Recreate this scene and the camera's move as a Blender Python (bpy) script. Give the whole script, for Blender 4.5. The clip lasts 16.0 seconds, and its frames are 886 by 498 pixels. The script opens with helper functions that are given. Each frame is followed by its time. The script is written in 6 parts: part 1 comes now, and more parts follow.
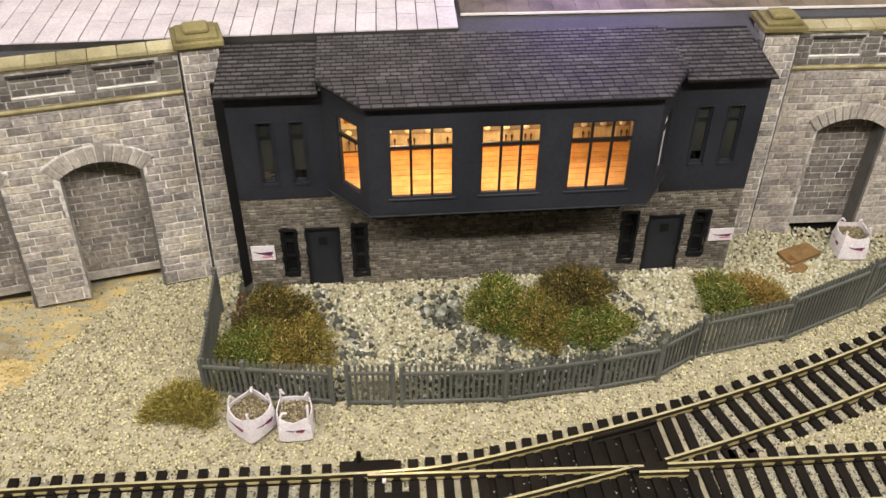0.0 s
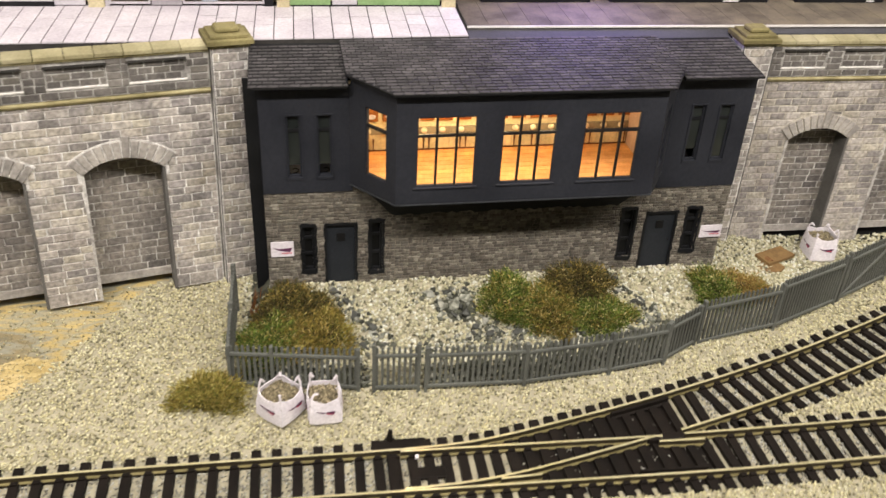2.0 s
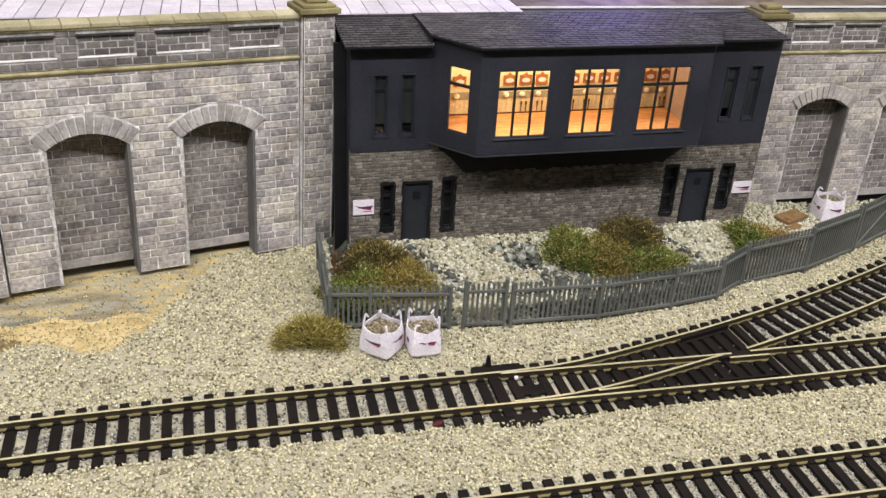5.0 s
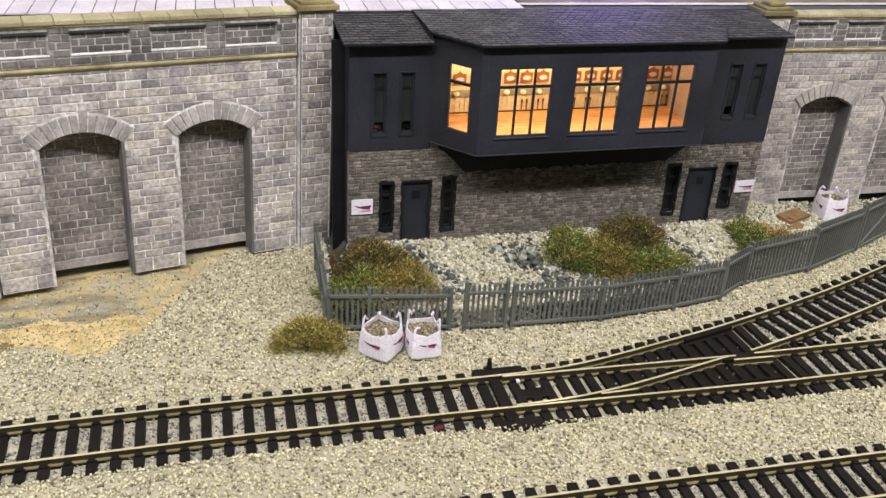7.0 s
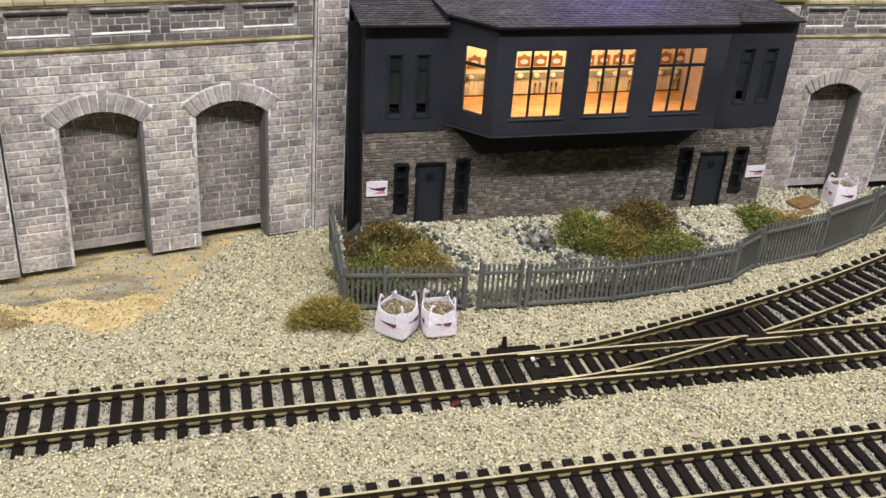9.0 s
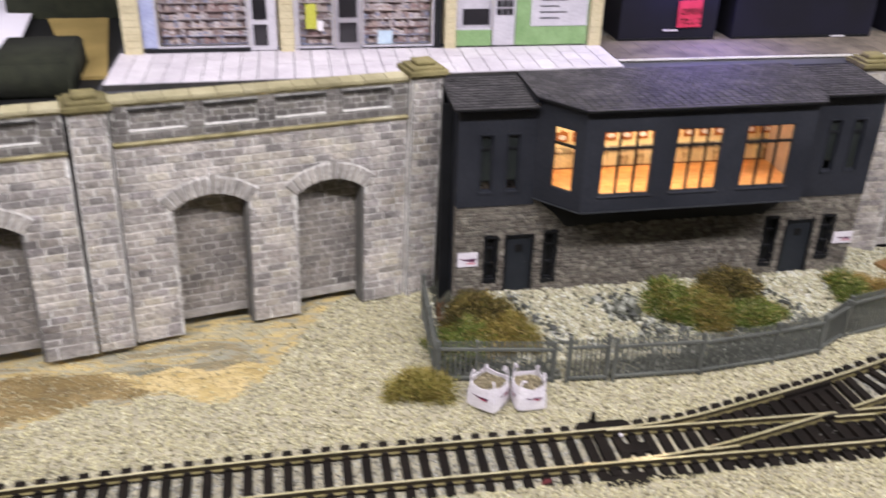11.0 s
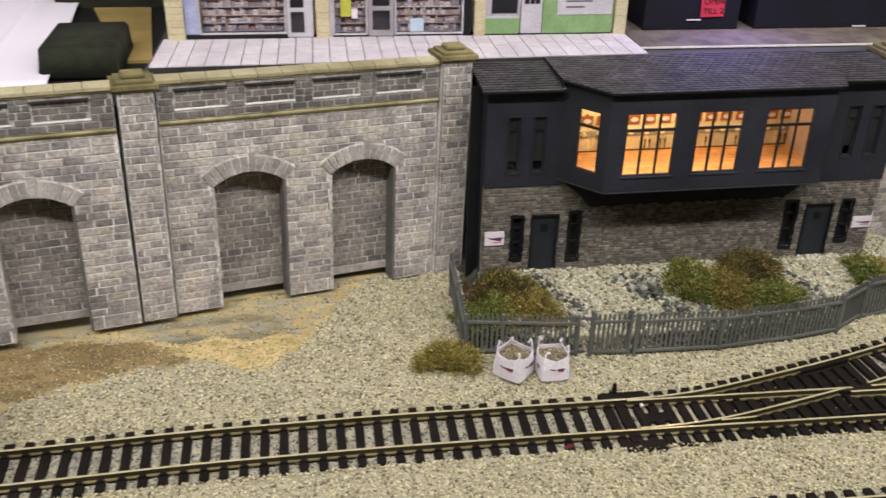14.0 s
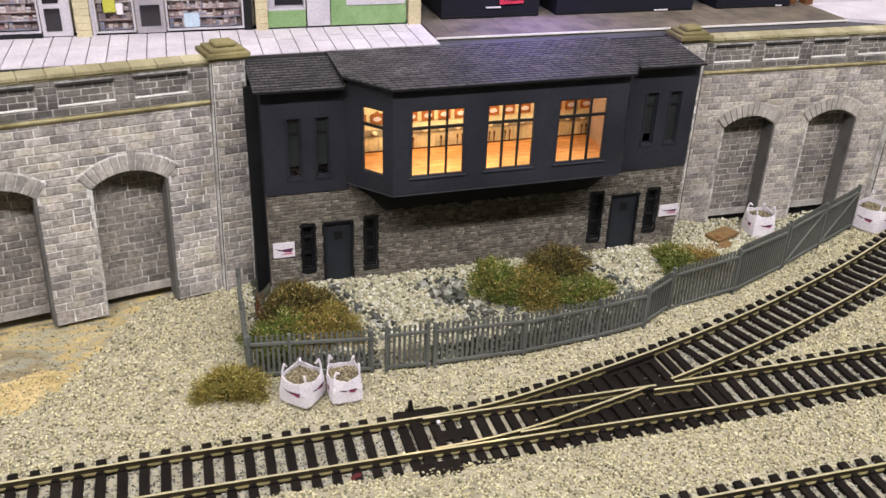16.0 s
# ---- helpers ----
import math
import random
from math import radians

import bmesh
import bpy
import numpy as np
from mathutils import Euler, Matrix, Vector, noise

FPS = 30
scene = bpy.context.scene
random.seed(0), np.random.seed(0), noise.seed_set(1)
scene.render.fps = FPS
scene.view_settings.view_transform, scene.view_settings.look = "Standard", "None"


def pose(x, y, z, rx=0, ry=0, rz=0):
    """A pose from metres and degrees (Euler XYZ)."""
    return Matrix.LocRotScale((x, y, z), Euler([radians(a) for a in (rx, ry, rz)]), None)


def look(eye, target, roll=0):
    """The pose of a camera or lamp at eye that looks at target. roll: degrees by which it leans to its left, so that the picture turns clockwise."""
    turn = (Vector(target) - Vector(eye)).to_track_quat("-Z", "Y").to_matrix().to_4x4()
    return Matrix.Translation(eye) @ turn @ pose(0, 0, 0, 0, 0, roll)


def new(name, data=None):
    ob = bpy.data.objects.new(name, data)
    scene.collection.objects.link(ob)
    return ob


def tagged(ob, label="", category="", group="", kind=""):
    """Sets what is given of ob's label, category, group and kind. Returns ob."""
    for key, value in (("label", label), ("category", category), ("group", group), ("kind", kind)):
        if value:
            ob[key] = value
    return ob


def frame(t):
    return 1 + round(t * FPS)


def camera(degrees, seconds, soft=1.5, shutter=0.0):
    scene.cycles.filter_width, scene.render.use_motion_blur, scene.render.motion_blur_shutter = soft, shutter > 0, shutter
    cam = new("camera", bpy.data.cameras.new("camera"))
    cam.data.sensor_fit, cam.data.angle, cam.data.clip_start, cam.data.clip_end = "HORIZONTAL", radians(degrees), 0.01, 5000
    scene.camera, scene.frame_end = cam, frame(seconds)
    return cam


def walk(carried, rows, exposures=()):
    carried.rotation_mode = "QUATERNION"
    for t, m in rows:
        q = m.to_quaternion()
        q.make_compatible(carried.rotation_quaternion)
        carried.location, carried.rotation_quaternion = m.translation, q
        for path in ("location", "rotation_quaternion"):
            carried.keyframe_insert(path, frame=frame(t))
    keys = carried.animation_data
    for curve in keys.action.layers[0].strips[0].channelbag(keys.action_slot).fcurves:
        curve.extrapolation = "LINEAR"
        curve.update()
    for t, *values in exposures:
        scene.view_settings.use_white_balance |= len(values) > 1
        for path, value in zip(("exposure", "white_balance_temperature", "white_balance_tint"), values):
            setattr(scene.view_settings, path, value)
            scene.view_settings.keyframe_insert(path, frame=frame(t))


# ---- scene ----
cam = camera(52.4, 16.0, soft=1.5, shutter=0.4)
# One plan unit U is 0.871 mm: a model railway in 1:76 scale, gauge 16.7 mm between rail centres.
U = 0.000871
METRES, EYE, TILT, LEAN, TURN = 0.305, 0.23, 0.0, 0.0, -3.6
ROWS = [
    (0.0, 0.0, 0.0, 0.0, 0.19, -38.33, -0.25),
    (0.5, -0.0143, -0.0037, 0.0062, 0.57, -38.31, -0.2),
    (1.0, -0.0248, -0.0015, 0.003, 0.87, -38.5, -0.24),
    (1.5, -0.0185, -0.0019, 0.0016, 0.6, -38.07, -0.33),
    (2.0, -0.1165, -0.0981, -0.0667, -4.54, -32.62, -2.6),
    (2.5, -0.2842, -0.2169, -0.1651, -8.67, -27.44, -4.2),
    (3.0, -0.3309, -0.2506, -0.1804, -9.08, -27.62, -4.19),
    (3.5, -0.3142, -0.234, -0.1852, -9.73, -27.95, -3.67),
    (4.0, -0.3147, -0.2345, -0.1737, -9.48, -28.03, -3.21),
    (4.5, -0.3119, -0.2292, -0.1669, -9.41, -27.76, -2.95),
    (5.0, -0.308, -0.2242, -0.1614, -9.53, -27.79, -2.93),
    (7.5, -0.3134, -0.2045, -0.1667, -9.84, -28.09, -3.13),
    (8.0, -0.3264, -0.2233, -0.1822, -9.66, -28.08, -3.25),
    (10.5, -0.3331, -0.216, -0.1715, -9.49, -28.03, -2.75),
    (11.0, -0.3589, -0.2163, -0.0926, -5.66, -27.68, -1.34),
    (11.5, -0.391, -0.2719, -0.0671, -0.27, -27.91, 0.7),
    (12.0, -0.3914, -0.2784, -0.0758, -0.02, -28.3, 0.53),
    (12.5, -0.388, -0.277, -0.0798, -0.53, -27.95, 0.32),
    (13.0, -0.3941, -0.2876, -0.0952, -0.74, -27.95, -0.13),
    (13.5, -0.3903, -0.2813, -0.0935, -1.72, -27.92, -0.74),
    (14.0, -0.3688, -0.2706, -0.1009, -4.05, -27.54, -1.09),
    (14.5, -0.3258, -0.2413, -0.1165, -7.32, -27.95, -1.31),
    (15.0, -0.279, -0.2146, -0.1255, -9.89, -28.33, -1.89),
    (15.5, -0.2546, -0.2075, -0.1141, -11.24, -28.13, -1.73),
    (16.0, -0.2395, -0.2007, -0.1147, -12.08, -28.03, -1.71),
]
# stops, kelvin and tint: warm at first, cooler once the camera has dropped
EXPOSURES = [(0.0, 0.05, 7050, 11), (1.3, 0.06, 7050, 11), (1.6, 0.1, 6850, 12), (2.0, 0.15, 6950, 11), (2.5, 0.25, 7150, 12), (3.0, 0.05, 6450, 13), (3.5, 0.1, 6300, 14), (5.0, 0.09, 6250, 14), (10.5, 0.1, 6250, 15), (11.0, 0.12, 6150, 17), (11.5, -0.19, 6550, 11), (12.0, -0.24, 6500, 9), (13.5, -0.24, 6500, 10), (14.0, -0.22, 6500, 13), (14.5, -0.04, 6600, 14), (15.0, 0.0, 6500, 14), (16.0, 0.04, 6350, 15)]
walk(cam, [(t, pose(0, 0, EYE, TILT, LEAN, TURN) @ pose(METRES * x, METRES * y, METRES * z, 90 + pitch, roll, yaw)) for t, x, y, z, yaw, pitch, roll in ROWS], EXPOSURES)

# ---- world, lamps, exposure ----
world = bpy.data.worlds.new("hall_air")
scene.world = world
world.use_nodes = True
world.node_tree.nodes["Background"].inputs[0].default_value = (1.0, 0.97, 0.92, 1)
world.node_tree.nodes["Background"].inputs[1].default_value = 0.015
scene.view_settings.exposure = 0.0


def area_lamp(name, at, aim, sx, sy, watts, colour):
    lamp = bpy.data.lights.new(name, "AREA")
    lamp.shape, lamp.size, lamp.size_y, lamp.energy, lamp.color = "RECTANGLE", sx, sy, watts, colour
    ob = new(name, lamp)
    ob.matrix_world = look(at, aim)
    return ob


# lighting strip on the layout's front gantry, and weaker tubes on the hall ceiling
area_lamp("gantry_strip_light", (0.0, -0.2, 0.68), (0.0, 0.25, 0.03), 1.7, 0.045, 16.0, (1.0, 0.965, 0.95))
area_lamp("hall_tube_light", (-0.5, -0.3, 1.75), (-0.5, -0.3, 0), 1.3, 0.3, 6.5, (1.0, 0.97, 0.98))
area_lamp("hall_tube_light", (0.5, 0.7, 1.75), (0.5, 0.7, 0), 1.3, 0.3, 6.5, (1.0, 0.97, 0.98))
# violet lamp over the front of the dark shop across the street
area_lamp("violet_shop_light", (0.074, 0.3335, 0.1245), (0.074, 0.20, 0.06), 0.05, 0.005, 0.042, (0.3, 0.22, 1.0))


def point_lamp(name, at, watts, colour, radius):
    lamp = bpy.data.lights.new(name, "POINT")
    lamp.energy, lamp.color, lamp.shadow_soft_size = watts, colour, radius
    ob = new(name, lamp)
    ob.location = Vector(at) * U
    return ob


# ---- materials ----
def srgb(h):
    """Linear colour from a hex code."""
    c = [int(h[i:i + 2], 16) / 255 for i in (0, 2, 4)]
    return tuple(v / 12.92 if v < 0.04045 else ((v + 0.055) / 1.055) ** 2.4 for v in c) + (1,)


def mat(name, colours, size=6.0, rough=0.85, metal=0.0, bump=0.0, fine=1.0, vary=0.0, by="", hues=(), spec=0.3, grain=(0.86, 1.1), streak=1.0):
    """Noise-mixed colours at a size in plan units; by: 'island' or 'object' takes a colour of hues at random for each piece; streak draws the colours out along the foot of the wall."""
    m = bpy.data.materials.new(name)
    m.use_nodes = True
    t = m.node_tree
    n, l = t.nodes, t.links
    b = n["Principled BSDF"]
    b.inputs["Roughness"].default_value, b.inputs["Metallic"].default_value = rough, metal
    b.inputs["Specular IOR Level"].default_value = spec
    geo = n.new("ShaderNodeNewGeometry")
    noi = n.new("ShaderNodeTexNoise")
    noi.inputs["Scale"].default_value, noi.inputs["Detail"].default_value = 1 / (size * U), 5
    l.new(geo.outputs["Position"], noi.inputs["Vector"])
    if streak > 1:
        along = n.new("ShaderNodeMapping")
        along.inputs["Rotation"].default_value, along.inputs["Scale"].default_value = (0, 0, -0.27), (1 / streak, 1, 1)
        l.new(geo.outputs["Position"], along.inputs["Vector"])
        l.new(along.outputs["Vector"], noi.inputs["Vector"])
    ramp = n.new("ShaderNodeValToRGB")
    e = ramp.color_ramp.elements
    e[0].position, e[1].position = 0.32, 0.68
    cols = [srgb(c) for c in colours]
    e[0].color, e[1].color = cols[0], cols[-1]
    for i, c in enumerate(cols[1:-1]):
        e.new(0.32 + 0.36 * (i + 1) / (len(cols) - 1)).color = c
    l.new(noi.outputs["Fac"], ramp.inputs["Fac"])
    out = ramp.outputs["Color"]
    if by:
        if by == "island":
            rnd = geo.outputs["Random Per Island"]
        else:
            rnd = n.new("ShaderNodeObjectInfo").outputs["Random"]
        if hues:
            r2 = n.new("ShaderNodeValToRGB")
            r2.color_ramp.interpolation = "CONSTANT"
            e2 = r2.color_ramp.elements
            e2[0].position, e2[0].color = 0, srgb(hues[0])
            e2[1].position, e2[1].color = 1 / len(hues), srgb(hues[1])
            for i, h in enumerate(hues[2:]):
                e2.new((i + 2) / len(hues)).color = srgb(h)
            l.new(rnd, r2.inputs["Fac"])
            mx = n.new("ShaderNodeMix")
            mx.data_type = "RGBA"
            mx.inputs["Factor"].default_value = vary
            l.new(out, mx.inputs["A"])
            l.new(r2.outputs["Color"], mx.inputs["B"])
            out = mx.outputs["Result"]
        else:
            mr = n.new("ShaderNodeMapRange")
            mr.inputs["To Min"].default_value, mr.inputs["To Max"].default_value = 1 - vary, 1 + vary
            l.new(rnd, mr.inputs["Value"])
            hsv = n.new("ShaderNodeHueSaturation")
            l.new(mr.outputs["Result"], hsv.inputs["Value"])
            l.new(out, hsv.inputs["Color"])
            out = hsv.outputs["Color"]
    if fine:
        # fine speckle and grain over the large variation
        nf = n.new("ShaderNodeTexNoise")
        nf.inputs["Scale"].default_value, nf.inputs["Detail"].default_value = 1 / (fine * U), 3
        l.new(geo.outputs["Position"], nf.inputs["Vector"])
        mf = n.new("ShaderNodeMapRange")
        mf.inputs["From Min"].default_value, mf.inputs["From Max"].default_value = 0.3, 0.7
        mf.inputs["To Min"].default_value, mf.inputs["To Max"].default_value = grain
        l.new(nf.outputs["Fac"], mf.inputs["Value"])
        hs = n.new("ShaderNodeHueSaturation")
        l.new(mf.outputs["Result"], hs.inputs["Value"])
        l.new(out, hs.inputs["Color"])
        out = hs.outputs["Color"]
        if bump:
            bp = n.new("ShaderNodeBump")
            bp.inputs["Strength"].default_value, bp.inputs["Distance"].default_value = 0.8, bump * U
            l.new(nf.outputs["Fac"], bp.inputs["Height"])
            l.new(bp.outputs["Normal"], b.inputs["Normal"])
    l.new(out, b.inputs["Base Color"])
    return m


GRAVEL = mat("cream_gravel", ["a09979", "aba582"], 9, 0.95, spec=0.08, by="island", vary=0.72,
             hues=["c4bf9e", "b4ac8c", "d0cbab", "a59f7f", "bdb58e", "d8d3b5", "c6bf94", "8e896d", "cdc7a4", "565345", "d6cfa7", "aca688", "bcb596", "9b9575", "dddabe", "3d3c33", "cfc8a1", "6f6958"])
GARDEN = mat("pale_garden_gravel", ["9b977c", "a7a48a"], 9, 0.95, spec=0.08, by="island", vary=0.85,
             hues=["bbb89f", "adaa8f", "c6c4b2", "a2a081", "b5af90", "7c7a66", "cdcdc1", "ada88a", "bfbaa1", "4a483d", "b5b091", "948e75"])
BALLAST = mat("grey_ballast", ["717065", "817f73"], 9, 0.9, by="island", vary=0.85,
              hues=["959488", "7f7d72", "adaca3", "6a675e", "babab1", "88867a", "4d4a43"])
SANDGRAIN = mat("sand_grains", ["968b6a", "a89c76"], 14, 0.95, by="island", vary=0.6,
                hues=["a89a70", "b8a87c", "8f8466", "857e6c", "c4b68e", "9e9884"])
SOIL = mat("gravel_bed", ["8d8873", "9b957f", "aaa48c"], 7, 0.95, bump=0.5)
SAND = mat("painted_sand", ["6a6a5c", "86795a", "8b8a7a", "ab9660", "94917c", "bba56c", "7f7c6a"], 11, 0.95, bump=0.4, streak=3.5)
SOIL_SHADE = mat("dark_earth_and_shade", ["2c2d25", "45463b", "5d5e50"], 5, 0.95, bump=0.5, fine=1.2, grain=(0.7, 1.2))
BROWNSAND = mat("brown_sand", ["60523a", "74633f", "897650", "776846"], 8, 0.95, bump=0.4, fine=0.9, grain=(0.8, 1.15), streak=3.5)
OCHRESAND = mat("ochre_sand", ["928055", "ac9966", "beab7c", "a6925e"], 7, 0.95, bump=0.3, fine=0.9, grain=(0.85, 1.1), streak=3.5)
SLEEPER = mat("black_sleeper_plastic", ["120f0c", "1c1713"], 12, 0.65, bump=0.1, spec=0.14)
RAIL = mat("nickel_silver_rail", ["d1c897", "e4dbb4"], 30, 0.22, 0.5, fine=3)
# web and head sides coloured dark for the shadow below the rail top
RAILSIDE = mat("shaded_rail_web", ["352f22", "4a4230"], 20, 0.5, 0.4)
RAILFOOT = mat("tarnished_rail_foot", ["6c6442", "857b54"], 20, 0.4, 0.5)
BRICKHUES = ["999186", "66615b", "b6aea3", "847e76", "aea699", "716c66", "b8b09b", "948d82", "a79d91", "7b736b", "a49b88", "8f8885", "5e5954", "bcb4a9"]
STONE = mat("printed_grey_brick", ["676361", "8e8a88", "aca7a3", "b3ad9f"], 19, 0.85, by="object", vary=0.5, hues=BRICKHUES, bump=0.25, fine=1.7, grain=(0.6, 1.32))
# darker mix of the wall's brick tones, for the arch backs
RECESS = mat("darker_arch_brick", ["5a5755", "79746f", "948e86"], 17, 0.85, by="island", vary=0.26, hues=BRICKHUES, bump=0.25, fine=1.7, grain=(0.56, 1.25))
PARAPET = mat("dark_parapet_brick", ["45423f", "67635f", "858079"], 14, 0.85, by="island", vary=0.3, hues=["6a6662", "595552", "7a756f", "4e4b47", "847f72"], bump=0.15, fine=1.5, grain=(0.74, 1.16))
MORTAR = mat("pale_mortar", ["a9a59f", "d5d2cc", "eae8e4"], 8, 0.9, fine=1.6, grain=(0.6, 1.15))
RECESS_BED = mat("greyer_mortar", ["8d8984", "b8b4ae", "d4d2cc"], 8, 0.9, fine=1.6, grain=(0.6, 1.15))
CARD = mat("grey_card_edge", ["504e4b", "65635f"], 14, 0.9)
VOUSSOIR = mat("arch_stone", ["8b8782", "aba59d"], 9, 0.85, by="object", vary=0.16, bump=0.2, fine=1.5, grain=(0.76, 1.14))
COPING = mat("ochre_coping_stone", ["7f785a", "979070", "aaa284"], 22, 0.85, by="object", vary=0.12, bump=0.15)
CAPSTONE = mat("olive_cap_stone", ["585134", "746c48", "898058"], 16, 0.85, bump=0.15)
STRING = mat("olive_string_course", ["6a6242", "8d8460", "a89f7c"], 12, 0.85, bump=0.1)
CHARCOAL = mat("charcoal_paint", ["1f2127", "292b31"], 26, 0.6, bump=0.15, spec=0.25, fine=1.6)
TRIM = mat("black_window_frame", ["121315", "1a1b1d"], 12, 0.5, spec=0.25)
DOORPAINT = mat("dark_grey_door_paint", ["1d2024", "26292d"], 20, 0.6, bump=0.05, spec=0.2)
RUBBLE = mat("brown_rubble_stone", ["49463f", "5e5951", "706c61"], 11, 0.9, by="island", vary=0.5, bump=0.12, fine=1.1, grain=(0.7, 1.2),
             hues=["666156", "4e4a43", "80796e", "433e39", "6f685d", "58564f", "9a9487", "514a40", "898377", "47443e", "767165"])
RUBBLE_BED = mat("rubble_mortar", ["5a544c", "857c71"], 3, 0.95)
SLATE = mat("grey_printed_slate", ["3d3b3b", "514e4e"], 16, 0.7, by="object", vary=0.3, bump=0.1, spec=0.3)
SLATE_J = mat("grey_printed_slate_rest", ["3d3b3b", "514e4e"], 16, 0.7, by="island", vary=0.3, bump=0.1, spec=0.3)
ROOFBED = mat("roof_underlay", ["0c0c0d", "131314"], 12, 0.8)
FENCE = mat("grey_green_fence_plastic", ["51534e", "61635d"], 30, 0.6, bump=0.06)
ROCK = mat("grey_slate_rock", ["4c4d44", "797a6e", "a5a598"], 3, 0.85, by="island", vary=0.3, bump=0.5)
WHITE = mat("white_bag_fabric", ["d2ccd2", "e0dbde"], 6, 0.85, bump=0.25)
PRINT_P = mat("plum_print", ["4a2840", "5a304c"], 6, 0.7)
PRINT_R = mat("red_print", ["a8384c", "b84a5c"], 6, 0.7)
SIGNW = mat("white_sign_card", ["cbc5c9", "d6d0d4"], 6, 0.6)
CARDBOARD = mat("brown_cardboard", ["6a5233", "7e6440"], 6, 0.9, bump=0.2)
BLACK = mat("black_board", ["0c0c0d", "141414"], 40, 0.6)


# ---- mesh helpers ----
def thing(name, at=(0, 0, 0), turn=0.0, tilt=0.0, label="", category="", group="", kind=""):
    ob = new(name)
    ob.matrix_world = pose(at[0] * U, at[1] * U, at[2] * U, 0, tilt, 0) if not turn else pose(at[0] * U, at[1] * U, at[2] * U) @ pose(0, 0, 0, 0, 0, turn) @ pose(0, 0, 0, 0, tilt, 0)
    ob.empty_display_size = 0.005
    return tagged(ob, label, category, group, kind)


def data_of(name, bm, material):
    me = bpy.data.meshes.new(name)
    bmesh.ops.recalc_face_normals(bm, faces=bm.faces)
    bm.to_mesh(me)
    bm.free()
    me.transform(Matrix.Scale(U, 4))
    for m in material if isinstance(material, (list, tuple)) else [material]:
        me.materials.append(m)
    return me


def part(name, bm, material, parent=None, label="", m=None, smooth=False):
    """One bmesh, in plan units, as one mesh object under a thing or part."""
    me = data_of(name, bm, material)
    if smooth:
        for p in me.polygons:
            p.use_smooth = True
    return put(name, me, parent, label, m)


def put(name, me, parent=None, label="", m=None):
    ob = new(name, me)
    if parent:
        ob.parent = parent
    if m is not None:
        ob.matrix_basis = Matrix.LocRotScale(m.to_translation() * U, m.to_quaternion(), m.to_scale())
    return tagged(ob, label) if label else ob


def box(bm, x0, x1, y0, y1, z0, z1, m=None):
    v = [bm.verts.new((x, y, z)) for z in (z0, z1) for y in (y0, y1) for x in (x0, x1)]
    if m is not None:
        for w in v:
            w.co = m @ w.co
    for f in ((0, 1, 3, 2), (4, 6, 7, 5), (0, 4, 5, 1), (2, 3, 7, 6), (0, 2, 6, 4), (1, 5, 7, 3)):
        bm.faces.new([v[i] for i in f])
    return v


def boxm(*a, bevel=0.0):
    bm = bmesh.new()
    box(bm, *a)
    if bevel:
        bmesh.ops.bevel(bm, geom=bm.edges[:], offset=bevel, segments=1, affect="EDGES")
    return bm


def prism(bm, pts, y0, y1):
    """A polygon in x, z drawn out from y0 to y1."""
    a = [bm.verts.new((x, y0, z)) for x, z in pts]
    b = [bm.verts.new((x, y1, z)) for x, z in pts]
    bm.faces.new(a)
    bm.faces.new(b[::-1])
    for i in range(len(pts)):
        j = (i + 1) % len(pts)
        bm.faces.new((a[i], b[i], b[j], a[j]))


def slab(bm, pts, z0, z1):
    """A polygon in x, y drawn out from z0 to z1; z0 and z1 may be functions of x and y."""
    f0 = z0 if callable(z0) else (lambda x, y: z0)
    f1 = z1 if callable(z1) else (lambda x, y: z1)
    a = [bm.verts.new((x, y, f0(x, y))) for x, y in pts]
    b = [bm.verts.new((x, y, f1(x, y))) for x, y in pts]
    bm.faces.new(a[::-1])
    bm.faces.new(b)
    for i in range(len(pts)):
        j = (i + 1) % len(pts)
        bm.faces.new((a[j], b[j], b[i], a[i]))


def cyl(bm, r, a, b, n=8, r2=None):
    """A rod from a to b."""
    a, b = Vector(a), Vector(b)
    q = (b - a).to_track_quat("Z", "Y")
    ra = [bm.verts.new(a + q @ Vector((r * math.cos(k * 2 * math.pi / n), r * math.sin(k * 2 * math.pi / n), 0))) for k in range(n)]
    r2 = r if r2 is None else r2
    rb = [bm.verts.new(b + q @ Vector((r2 * math.cos(k * 2 * math.pi / n), r2 * math.sin(k * 2 * math.pi / n), 0))) for k in range(n)]
    bm.faces.new(ra[::-1])
    bm.faces.new(rb)
    for k in range(n):
        j = (k + 1) % n
        bm.faces.new((ra[k], ra[j], rb[j], rb[k]))


def sweep(bm, path, prof):
    """A closed profile of (side, up) drawn along a path of (x, y, z)."""
    rings = []
    p = [Vector(q) for q in path]
    for i, q in enumerate(p):
        d = (p[min(i + 1, len(p) - 1)] - p[max(i - 1, 0)])
        d.z = 0
        d.normalize()
        s = Vector((-d.y, d.x, 0))
        rings.append([bm.verts.new(q + s * a + Vector((0, 0, b))) for a, b in prof])
    k = len(prof)
    for r, w in zip(rings, rings[1:]):
        for i in range(k):
            bm.faces.new((r[i], r[(i + 1) % k], w[(i + 1) % k], w[i]))
    bm.faces.new(rings[0])
    bm.faces.new(rings[-1][::-1])


def rotz(a):
    return Matrix.Rotation(radians(a), 4, "Z")


